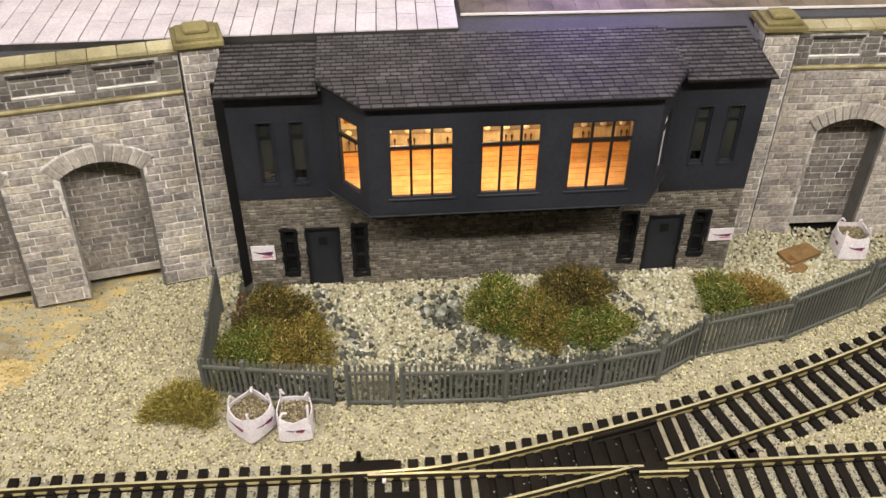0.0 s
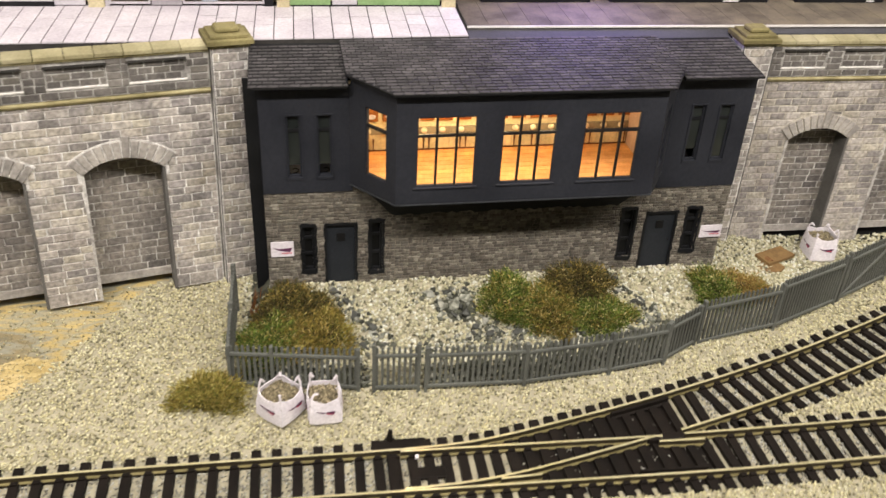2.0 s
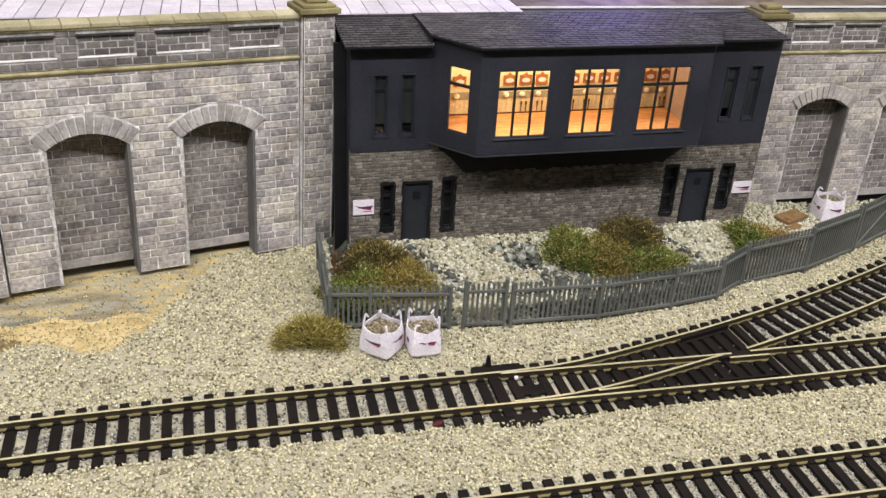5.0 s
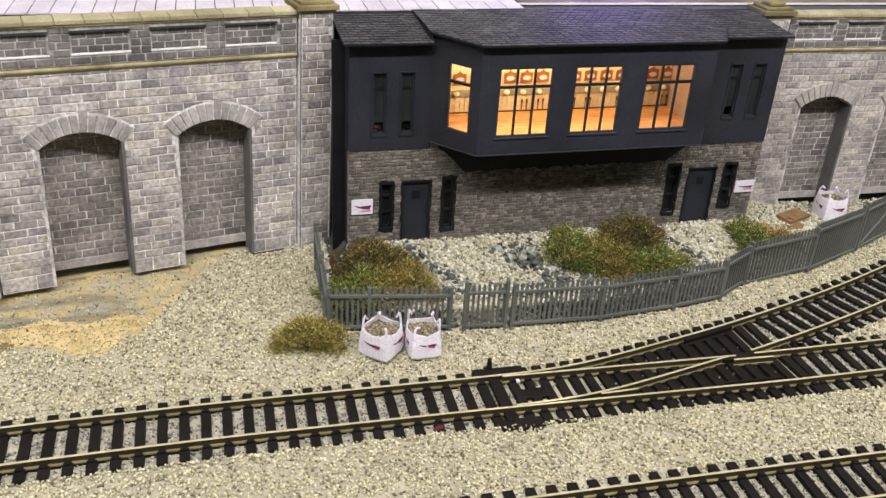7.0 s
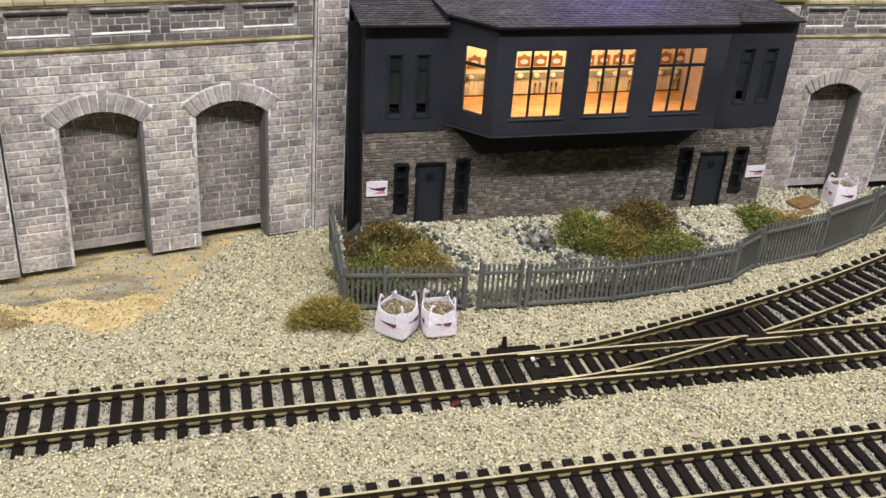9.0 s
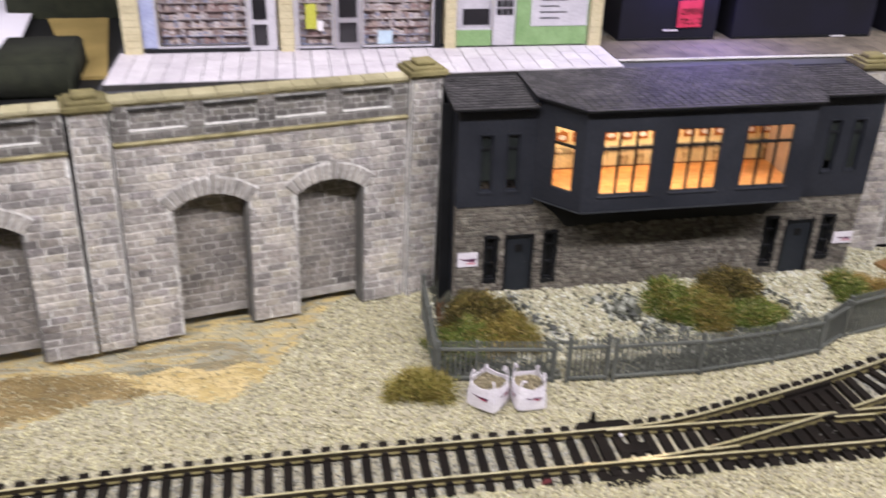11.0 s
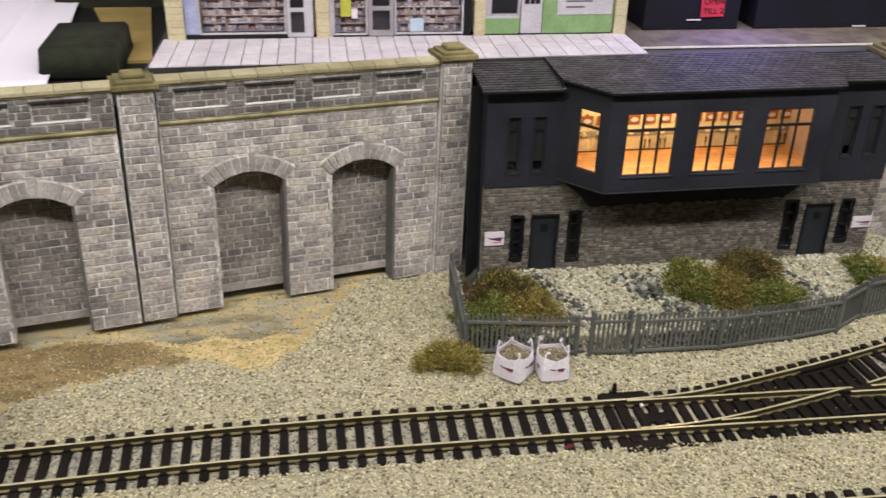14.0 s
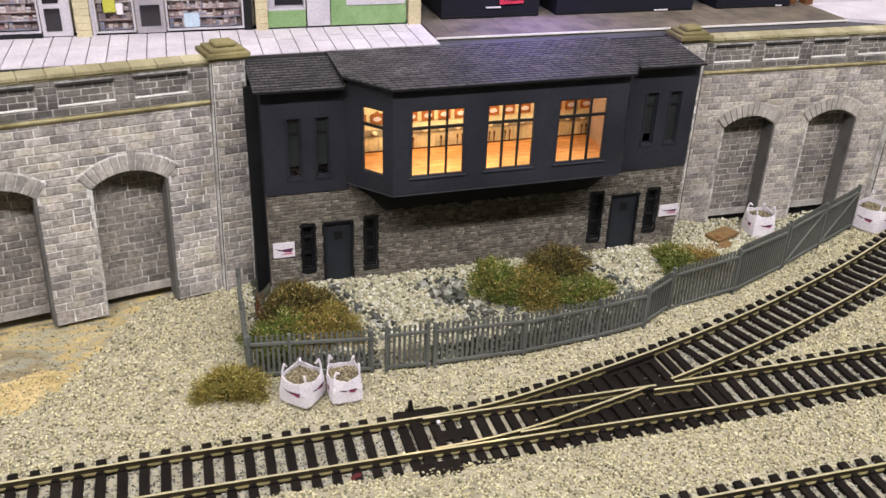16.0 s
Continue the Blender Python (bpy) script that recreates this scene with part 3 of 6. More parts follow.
slab(bm, [(34.5, 3.5)] + [(x + (0.6 if x < 100 else -0.6), y + 0.8) for x, y in BAY] + [(169.5, 3.5)], BAY_Z0 - 0.6, BAY_Z0 + 2.2)
part("bay_soffit", bm, CHARCOAL, hall)


def window(parent, hole, y, cols, bars, fm=None, frame_w=0.9, depth=1.2, paint=None):
    """Frame, glazing bars and pane of a window in a wall's opening."""
    x0, x1, z0, z1 = hole
    win = new("window")
    win.parent = parent
    win.empty_display_size = 0.003
    bm = bmesh.new()
    for a in ((x0 - 0.3, x0 + frame_w, z0 - 0.3, z1 + 0.3), (x1 - frame_w, x1 + 0.3, z0 - 0.3, z1 + 0.3), (x0, x1, z0 - 0.3, z0 + frame_w), (x0, x1, z1 - frame_w, z1 + 0.3)):
        box(bm, a[0], a[1], y, y + depth, a[2], a[3], fm)
    part("window_frame", bm, paint or TRIM, win)
    for k in range(1, cols):
        c = x0 + (x1 - x0) * k / cols
        bm = bmesh.new()
        box(bm, c - 0.45, c + 0.45, y + 0.1, y + depth - 0.2, z0, z1, fm)
        part("glazing_bar", bm, TRIM, win)
    for zf in bars:
        c = z0 + (z1 - z0) * zf
        bm = bmesh.new()
        box(bm, x0, x1, y + 0.15, y + depth - 0.1, c - 0.6, c + 0.6, fm)
        part("transom", bm, TRIM, win)
    return win


for h in FRONT:
    window(hall, h, -19.3, 3, (0.73,), frame_w=0.45, paint=CHARCOAL)
    part("window_sill", boxm(h[0] - 1.0, h[1] + 1.0, -20.0, -19.4, h[2] - 1.2, h[2] - 0.3, bevel=0.15), CHARCOAL, hall)
for fm, h in SIDES:
    window(hall, h, 0.4, 1, (0.73,), fm, frame_w=0.5, paint=CHARCOAL)
    if fm is SIDES[1][0]:
        bm = bmesh.new()
        box(bm, h[0] + 0.6, h[1] - 0.6, 1.3, 1.6, h[2] + 0.6, h[3] - 0.6, fm)
        part("white_blind", bm, SIGNW, hall)
for h in UPL + UPR:
    window(hall, h, 0.2, 1, (0.76,), frame_w=0.7, paint=CHARCOAL)
    part("pane", boxm(h[0], h[1], 0.9, 1.2, h[2] + (0 if h is UPR[1] else 5.0), h[3]), WINGLASS, hall)
    bm = bmesh.new()
    for a in ((h[0] - 0.7, h[0] - 0.1, h[2] - 1, h[3] + 0.7), (h[1] + 0.1, h[1] + 0.7, h[2] - 1, h[3] + 0.7), (h[0] - 0.1, h[1] + 0.1, h[3] + 0.1, h[3] + 0.7), (h[0] - 0.7, h[1] + 0.7, h[2] - 1.2, h[2] - 0.1)):
        box(bm, a[0], a[1], -0.75, -0.38, a[2], a[3])
    part("window_surround", bm, CHARCOAL, hall)
for h in (LOW[0], LOW[2], LOW[3], LOW[5]):
    window(hall, h, 0.9, 1, (0.72, 0.36), frame_w=1.1)
    part("pane", boxm(h[0], h[1], 2.2, 2.5, h[2], h[3]), ROOFBLACK, hall)
    jag = random.Random(int(h[0]))
    for a in ((h[0] - 0.7, h[0] + 0.2, h[2] - 1.5, h[3] + 1.0), (h[1] - 0.2, h[1] + 0.7, h[2] - 1.5, h[3] + 1.0), (h[0], h[1], h[2] - 1.7, h[2] + 0.2), (h[0], h[1], h[3] - 0.2, h[3] + 1.2)):
        bm = bmesh.new()
        w2, hz = a[1] - a[0], a[3] - a[2]
        k = max(3, int(hz / 2.0)) if hz > w2 else max(3, int(w2 / 1.6))
        if hz > w2:
            pts = [(a[0] + jag.uniform(-0.45, 0.3), a[2] + hz * i / k) for i in range(k + 1)] + [(a[1] + jag.uniform(-0.3, 0.45), a[3] - hz * i / k) for i in range(k + 1)]
            pts = [(min(x, h[0] + 0.3) if a[0] < h[0] else max(x, h[1] - 0.3), z) for x, z in pts]
        else:
            pts = [(a[0] + w2 * i / k, a[2] + jag.uniform(-0.5, 0.3)) for i in range(k + 1)] + [(a[1] - w2 * i / k, a[3] + jag.uniform(-0.3, 0.5)) for i in range(k + 1)]
        prism(bm, pts, -0.3, 0.6)
        part("painted_surround", bm, TRIM, hall)
for h in (LOW[1], LOW[4]):
    jag = random.Random(int(h[0]) + 1)
    for s, x in ((-1, h[0]), (1, h[1])):
        bm = bmesh.new()
        k = 12
        zz = [h[2] + (h[3] + 0.6 - h[2]) * i / k for i in range(k + 1)]
        prism(bm, [(x - s * 0.25, q) for q in zz] + [(x + s * jag.uniform(0.3, 1.1), q) for q in zz[::-1]], -0.25, 0.6)
        part("painted_surround", bm, TRIM, hall)
    bm = bmesh.new()
    prism(bm, [(h[0] - 0.6, h[3] - 0.2), (h[1] + 0.6, h[3] - 0.2), (h[1] + 0.4, h[3] + 0.9), (h[0] + 3, h[3] + 0.6), (h[0] - 0.3, h[3] + 1.1)], -0.26, 0.6)
    part("painted_surround", bm, TRIM, hall)
    d = part("door", boxm(h[0], h[1], 0.9, 2.2, h[2], h[3], bevel=0.12), DOORPAINT, hall)
    cx = (h[0] + h[1]) / 2
    part("door_window", boxm(cx - 1.8, cx + 1.8, 0.75, 1.0, h[3] - 8.6, h[3] - 4.6), ROOFBLACK, d)
    part("door_knob", boxm(h[1] - 2.2, h[1] - 1.5, 0.5, 0.95, h[3] - 15, h[3] - 14.2), TRIM, d)
for a, b, s in ((2.6, 34.0, 1), (170, 201.4, 2)):
    part("inner_partition", boxm(a, b, 14, 15, 57, 107), CARD, hall)
    part("inner_floor", boxm(a, b, 3.2, 14, 63.4, 64.6), CARD, hall)
    for x in ((10.0, 22.6) if s == 1 else (178.0,)):
        bm = bmesh.new()
        slab(bm, [(x - 0.6, 4.6), (x + 6.0, 4.6), (x + 6.4, 10.5), (x - 0.2, 11.0)], lambda u, v: 64.7 + (v - 4.6) * 0.45, lambda u, v: 65.0 + (v - 4.6) * 0.45)
        sc = part("paper_scrap", bm, SIGNW, hall)
        bm = bmesh.new()
        arcs = [(x + 3.2 + 1.3 * math.cos(q), 7.6 + 0.9 * math.sin(q)) for q in (2.6, 2.0, 1.4, 0.8, 0.2)] + [(x + 4.4, 7.0), (x + 3.4, 6.6), (x + 2.2, 6.2)]
        for (u0, v0), (u1, v1) in zip(arcs, arcs[1:]):
            cyl(bm, 0.22, (u0, v0, 65.1 + (v0 - 4.6) * 0.45), (u1, v1, 65.1 + (v1 - 4.6) * 0.45), 5)
        part("dark_curve", bm, TRIM, sc)
# closing boards where the side roofs meet the higher bay roof
for x in (33.7, 169.6):
    part("roof_upstand", boxm(x, x + 0.7, -2.3, 32, 106, 110.6), CHARCOAL, hall)
# black board added in the gap by the corner pillar to keep it dark
part("gap_dark_board", boxm(-5.6, -0.2, 9, 10.5, 0, 106), TRIM, hall)
bm = bmesh.new()
sweep(bm, [(x, y, 0) for x, y in BAY], [(-0.2, BAY_Z0 - 0.75), (0.35, BAY_Z0 - 0.75), (0.35, BAY_Z0 - 0.25), (-0.2, BAY_Z0 - 0.25)])
part("bay_lip", bm, mat("worn_charcoal_edge", ["2b2d30", "3a3c40"], 3, 0.7), hall)
# room behind the bay
WOODBOARD = mat("orange_floor_board", ["bd8650", "d29c64"], 5, 0.55, by="object", vary=0.14)
CREAMBOARD = mat("cream_wainscot_board", ["d6c8a0", "e2d6b2"], 5, 0.8, by="object", vary=0.1)
AMBERWOOD = mat("amber_wood_frame", ["8a5426", "a06432"], 4, 0.6)
WOODFLOOR = mat("orange_wood_floor", ["c08a55", "d4a069"], 8, 0.6)
CREAMWALL = mat("cream_room_wall", ["d9c79a", "e2d3ac"], 12, 0.85)
BROWN = mat("brown_timber", ["5a3a1e", "70492a"], 6, 0.6)
bm = bmesh.new()
slab(bm, [(34.5, 20), (34.8, 4)] + [(x, y + 2.4) for x, y in BAY] + [(169.5, 20)], 66.2, 68.6)
part("room_floor", bm, WOODFLOOR, hall)
part("room_back_wall", boxm(34.5, 169.5, 18, 19.5, 66.2, 110), CREAMWALL, hall)
part("room_side_wall", boxm(36, 37.5, 4, 18, 66.2, 110), CREAMWALL, hall)
part("room_side_wall", boxm(158, 159.5, -12, 18, 66.2, 110), mat("dusky_pink_wall", ["a08878", "b09888"], 9, 0.85), hall)
part("room_ceiling", boxm(34.5, 169.5, -1, 18, 107.2, 108.4), CREAMWALL, hall)
part("grey_band", boxm(40, 158, 17.2, 18, 76.6, 79.6), mat("grey_bar_band", ["8f8674", "a0977f"], 5, 0.6), hall)
part("skirting", boxm(40, 158, 17.2, 18, 68.6, 69.6), BROWN, hall)
for j in range(9):
    bm = bmesh.new()
    y0 = -16.2 + j * 3.8
    g = max(0.0, -1.5 - y0)
    box(bm, 38 + g * 0.82, 157 if y0 < 4 else 158, y0 + 0.12, y0 + 3.68, 68.5, 69.0)
    part("floor_board", bm, WOODBOARD, hall)
for i in range(52):
    part("wainscot_board", boxm(40.2 + i * 2.26, 42.2 + i * 2.26, 17.5, 18, 69.6, 76.4), CREAMBOARD, hall)
PALEGLOBE = mat("pale_globe", ["e6dcc4", "f0e8d4"], 3, 0.5)
oval = [(math.cos(q * math.pi / 6), math.sin(q * math.pi / 6)) for q in range(12)]
for i in range(15):
    x = 42.5 + i * 7.9
    # a globe on the grey band, then a framed print with an arched crest
    bm = bmesh.new()
    bmesh.ops.create_uvsphere(bm, u_segments=10, v_segments=6, radius=1.25)
    bmesh.ops.transform(bm, matrix=Matrix.Translation((x + 1.2, 16.4, 78.5)) @ Matrix.Diagonal((1.15, 0.7, 1, 1)), verts=bm.verts[:])
    part("globe", bm, PALEGLOBE, hall, smooth=True)
    bm = bmesh.new()
    prism(bm, [(x - 0.2, 82.6), (x + 5.6, 82.6), (x + 5.6, 87.2), (x + 3.9, 87.4), (x + 2.7, 88.6), (x + 1.5, 87.4), (x - 0.2, 87.2)], 17.2, 17.9)
    pic = part("picture_frame", bm, AMBERWOOD, hall)
    bm = bmesh.new()
    prism(bm, [(x + 2.7 + 1.9 * c, 84.9 + 1.1 * d) for c, d in oval], 17.0, 17.25)
    part("picture", bm, SIGNW, pic)
    # dark taps in pairs before the panelling
    if i % 3 != 1:
        for dx in (1.2, 3.6):
            bm = bmesh.new()
            cyl(bm, 0.22, (x + dx, 16.6, 69.4), (x + dx, 16.6, 73.6), 6, 0.3)
            cyl(bm, 0.52, (x + dx, 16.6, 73.6), (x + dx, 16.6, 75.0), 6, 0.4)
            part("bar_tap", bm, BROWN, hall)
for x, watts in ((64, 0.033), (94, 0.031), (120, 0.018)):
    point_lamp("bay_room_light", (-61.5 + x, 290 + 0.025 * x, 105), watts, (1.0, 0.78, 0.5), 0.002)
# roofs
side_z = lambda x, y: 108 + (y + 5) * 0.09
bay_z = lambda x, y: 111.2 + (y + 23) * 0.02


def roof(name, pts, zf, thick=0.9):
    bm = bmesh.new()
    slab(bm, pts, lambda x, y: zf(x, y) - thick, zf)
    return part(name, bm, ROOFBED, hall)


def slates(parent, span, zf, y0, y1, limit, seed, rw=4.0, rd=2.8):
    """Rows of slates from the eave back, cut at the ends of span(y); the first ones are pieces, the rest one mesh."""
    rnd = random.Random(seed)
    shapes = []
    for k in range(6):
        bm = bmesh.new()
        for q in box(bm, -0.5, 0.5, 0, rd * 0.7, -0.1, 0.2):
            if q.co.y > 1:
                q.co.z -= 0.08
            q.co.x += rnd.uniform(-0.025, 0.025)
            q.co.y += rnd.uniform(-0.12, 0.12)
        shapes.append(data_of("slate", bm, SLATE))
    rest = bmesh.new()
    count, row, y = 0, 0, y0
    while y < y1:
        x0, x1 = span(y)
        x = x0 - (rw / 2 if row % 2 else 0) - rnd.uniform(0, 0.8)
        while x < x1:
            a, e = max(x, x0) + 0.2, min(x + rw, x1) - 0.2
            if e - a > 0.7:
                m = Matrix.Translation(((a + e) / 2, y, zf((a + e) / 2, y) + 0.02 + rnd.uniform(0, 0.1))) @ Matrix.Diagonal((e - a, 1, 1, 1))
                if count < limit:
                    put("slate", shapes[rnd.randrange(6)], parent, m=m)
                    count += 1
                else:
                    for q in box(rest, -0.5, 0.5, 0, rd * 0.7, -0.1, 0.2):
                        q.co = m @ q.co
            x += rw
        y, row = y + rd, row + 1
    if len(rest.verts):
        tagged(part("slate_rest", rest, SLATE_J, parent), kind="stuff")
    else:
        rest.free()


rl = roof("roof", [(-3, -5), (34.2, -5), (34.2, 32.5), (-3, 32.5)], side_z)
slates(rl, lambda y: (-3, 34.2), side_z, -5.0, 30.5, 130, 1)
rr = roof("roof", [(169.8, -5), (204.2, -5), (204.2, 32.5), (169.8, 32.5)], side_z)
slates(rr, lambda y: (169.8, 204.2), side_z, -5.0, 30.5, 130, 2)
RB = [(33.5, 33), (33.5, -2.5), (49.5, -22.5), (158.5, -22.5), (170.5, -2.5), (170.5, 33)]
rb = roof("roof", RB, bay_z, 0.8)
slates(rb, lambda y: (33.5 if y > -2.5 else 33.5 + (-2.5 - y) * 0.8, 170.5 if y > -2.5 else 170.5 - (-2.5 - y) * 0.6), bay_z, -22.3, 31, 300, 4)

# ---- tracks ----
HEAD = 0.4
GAUGE = 19.6


def smooth_path(px, py, x0, x1, step=6.0, off=0.0):
    """Points of a smoothed plan curve, set off sideways."""
    n = max(int((x1 - x0) / step), 2)
    xs = np.linspace(x0, x1, n + 1)
    f = lambda q: np.mean([np.interp(q + d, px, py) for d in np.linspace(-14, 14, 9)], axis=0)
    ys, sl = f(xs), (f(xs + 2) - f(xs - 2)) / 4
    k = np.sqrt(1 + sl * sl)
    return [(float(x - off * s / q), float(y + off / q), HEAD) for x, y, s, q in zip(xs, ys, sl, k)]


PROFILE = [(-1.0, -3.0), (1.0, -3.0), (1.0, -2.6), (0.25, -2.3), (0.25, -1.0), (0.5, -0.75), (0.5, -0.1), (0.42, 0), (-0.42, 0), (-0.5, -0.1), (-0.5, -0.75), (-0.25, -1.0), (-0.25, -2.3), (-1.0, -2.6)]


def rail(parent, path, name="rail", stuff=None):
    bm = bmesh.new()
    sweep(bm, path, PROFILE)
    bm.faces.ensure_lookup_table()
    for f in bm.faces:
        f.material_index = 0 if all(v.co.z > HEAD - 0.15 for v in f.verts) else 2 if all(v.co.z < HEAD - 2.2 for v in f.verts) else 1
    return part(name, bm, stuff or [RAIL, RAILSIDE, RAILFOOT], parent)


sleeper_data = {}


def sleeper(parent, x, y, turn, length=33.6, width=3.7, chairs=(-9.8, 9.8)):
    """One moulded sleeper with its rail chairs."""
    k = (round(length, 1), width, tuple(round(c, 1) for c in chairs))
    if k not in sleeper_data:
        bm = bmesh.new()
        box(bm, -width / 2, width / 2, -length / 2, length / 2, -4.2, -2.5)
        for v in bm.verts:
            if v.co.z > -3:
                v.co.x *= 0.9
                v.co.y *= 0.985
        for c in chairs:
            for s in (-1, 1):
                box(bm, -1.2, 1.2, c + s * 1.35 - 0.75, c + s * 1.35 + 0.75, -2.6, -1.7)
        sleeper_data[k] = data_of("sleeper", bm, SLEEPER)
    put("sleeper", sleeper_data[k], parent, m=Matrix.Translation((x, y, HEAD)) @ rotz(turn))


def plain_track(label, px, py, x0, x1, pitch=7.37):
    t = thing("railway_track", (0, 0, 0), label=label, category="railway track", group="model tracks")
    for s in (-1, 1):
        rail(t, smooth_path(px, py, x0, x1, off=s * GAUGE / 2))
    path = smooth_path(px, py, x0 + 2, x1 - 2, pitch)
    for a, b in zip(path, path[1:]):
        sleeper(t, a[0], a[1], math.degrees(math.atan2(b[1] - a[1], b[0] - a[0])))
    sleeper(t, b[0], b[1], math.degrees(math.atan2(b[1] - a[1], b[0] - a[0])))
    # thin webs that tie the sleepers under each rail
    for s in (-1, 1):
        bm = bmesh.new()
        sweep(bm, smooth_path(px, py, x0, x1, off=s * GAUGE / 2), [(-1.0, -4.0), (1.0, -4.0), (1.0, -3.05), (-1.0, -3.05)])
        part("sleeper_web", bm, SLEEPER, t)
    return t


plain_track("brass-toned model track with black plastic sleepers in gravel", T1X, T1Y, -610, -27)
plain_track("straight model track beyond the points, black sleepers", T1X, T1Y, 112, 455)
plain_track("curving model siding track beside the fence", DVX, DVY, 114, 330)
plain_track("front model track along the layout edge", T2X, T2Y, -610, 455)

points = thing("railway_points", (0, 0, 0), label="model railway turnout with switch blades and black sleepers", category="railway points")
up = lambda x: np.interp(x, DVX, DVY)
for i in range(22):
    x = -22 + i * 6.22
    lo, hi = np.interp(x, T1X, T1Y) - 16.8, max(up(x), np.interp(x, T1X, T1Y)) + 16.8
    y1 = float(np.interp(x, T1X, T1Y))
    c = (lo + hi) / 2
    sleeper(points, x, float(c), 0.6 if i < 7 else 4.0 * i / 21, float(hi - lo), 3.9, (y1 - 9.8 - c, y1 + 9.8 - c) if i < 10 else (y1 - 9.8 - c,))
rail(points, smooth_path(T1X, T1Y, -27, 112, off=-GAUGE / 2), "stock_rail")
rail(points, smooth_path(DVX, DVY, -27, 114, off=GAUGE / 2), "stock_rail")
rail(points, smooth_path(T1X, T1Y, -14, 86, off=GAUGE / 2 - 0.6), "switch_blade")
rail(points, smooth_path(DVX, DVY, -14, 80, off=-GAUGE / 2 + 0.6), "switch_blade")
rail(points, smooth_path(T1X, T1Y, 95, 112, off=GAUGE / 2), "frog_rail")
rail(points, smooth_path(DVX, DVY, 92, 114, off=-GAUGE / 2), "frog_rail")
rail(points, smooth_path(T1X, T1Y, 72, 98, off=-GAUGE / 2 + 2.4), "check_rail", [SLEEPER] * 3)
rail(points, smooth_path(DVX, DVY, 72, 98, off=GAUGE / 2 - 2.4), "check_rail", [SLEEPER] * 3)
rail(points, [(20.7, 187.6, HEAD), (28, 187.8, HEAD), (35.8, 188.2, HEAD)], "joint_rail")
rail(points, [(84, 200.0, HEAD), (93, 199.8, HEAD), (102, 199.6, HEAD)], "joint_rail")
bm = bmesh.new()
slab(bm, [(28, 181.5), (104, 180.8), (106, 200), (100, 206), (92, 226), (74, 222), (40, 214.5), (28, 211)], -5.0, -3.55)
part("underlay", bm, SLEEPER, points)
part("frog", boxm(80, 95, 201.2, 204.6, -3.5, HEAD - 0.3, bevel=0.3), SLEEPER, points)
part("tie_bar", boxm(-19, -15.2, 180, 213.5, -3.2, -1.4, bevel=0.2), SLEEPER, points)
bm = bmesh.new()
box(bm, -24, -4, 206.5, 211.5, -3.4, -0.8)
cyl(bm, 1.3, (-17, 211.5, -1), (-17, 211.8, 3.6), 8, 0.8)
part("lever_block", bm, SLEEPER, points)
bm = bmesh.new()
box(bm, -22, -5.5, 175.2, 181.2, -4.2, -1.9)
for x in (-17.5, -11):
    box(bm, x, x + 4, 174.4, 175.4, -4.2, -2.3)
part("lever_block", bm, SLEEPER, points)
part("operating_bar", boxm(-5.5, 14.5, 176.4, 179.2, -4.0, -2.6, bevel=0.2), SLEEPER, points)
part("spring_plate", boxm(-11, 2, 192.5, 198, -3.2, -1.9, bevel=0.2), SLEEPER, points)
part("wire_pin", boxm(-8.6, -7.2, 201.6, 203.4, -2, -0.9, bevel=0.2), SIGNW, points)

# ---- fence ----
fence = thing("palisade_fence", (0, 0, 0), label="grey plastic palisade fence with gates round the garden", category="fence")
pale_data = {}


def pale(parent, x, y, z, turn, h, w=1.0):
    k = (round(h, 1), w)
    if k not in pale_data:
        bm = bmesh.new()
        prism(bm, [(-w / 2, 0), (w / 2, 0), (w / 2, h - 0.3), (0.1, h), (-0.1, h), (-w / 2, h - 0.3)], -0.35, 0.35)
        pale_data[k] = data_of("pale", bm, FENCE)
    put("pale", pale_data[k], parent, m=Matrix.Translation((x, y, z)) @ rotz(turn))


def fence_run(a, b, za, zb, posts=(0.0, 1.0), h=20.5, pitch=2.1, post_h=21.5, brace=False):
    """Rails, pales and posts between two plan points."""
    a, b = Vector((*a, za)), Vector((*b, zb))
    d = b - a
    turn = math.degrees(math.atan2(d.y, d.x))
    n = Vector((-d.y, d.x, 0)).normalized()
    for z in (2.8, h - 3.0):
        bm = bmesh.new()
        p, q = a + n * 0.1, b + n * 0.1
        sweep(bm, [p - n * 0.9 + Vector((0, 0, z)), q - n * 0.9 + Vector((0, 0, z))], [(-0.5, -0.6), (0.5, -0.6), (0.5, 0.6), (-0.5, 0.6)])
        part("fence_rail", bm, FENCE, fence)
    k = int(d.length / pitch)
    for i in range(k):
        c = a + d * ((i + 0.5) / k)
        pale(fence, c.x, c.y, c.z + 0.6, turn, h)
    for t in posts:
        c = a + d * t
        ph = post_h
        part("fence_post", boxm(-0.7, 0.7, -1.3, 0.7, -2.5, ph, bevel=0.15), FENCE, fence, m=Matrix.Translation(c) @ rotz(turn))
    if brace:
        for i in range(brace):
            p, q = a + d * (i / brace), a + d * ((i + 1) / brace)
            s, e = (3.2, h - 3.2) if i % 2 == 0 else (h - 3.2, 3.2)
            bm = bmesh.new()
            sweep(bm, [p - n * 1.0 + Vector((0, 0, s)), q - n * 1.0 + Vector((0, 0, e))], [(-0.4, -0.7), (0.4, -0.7), (0.4, 0.7), (-0.4, 0.7)])
            part("gate_brace", bm, FENCE, fence)


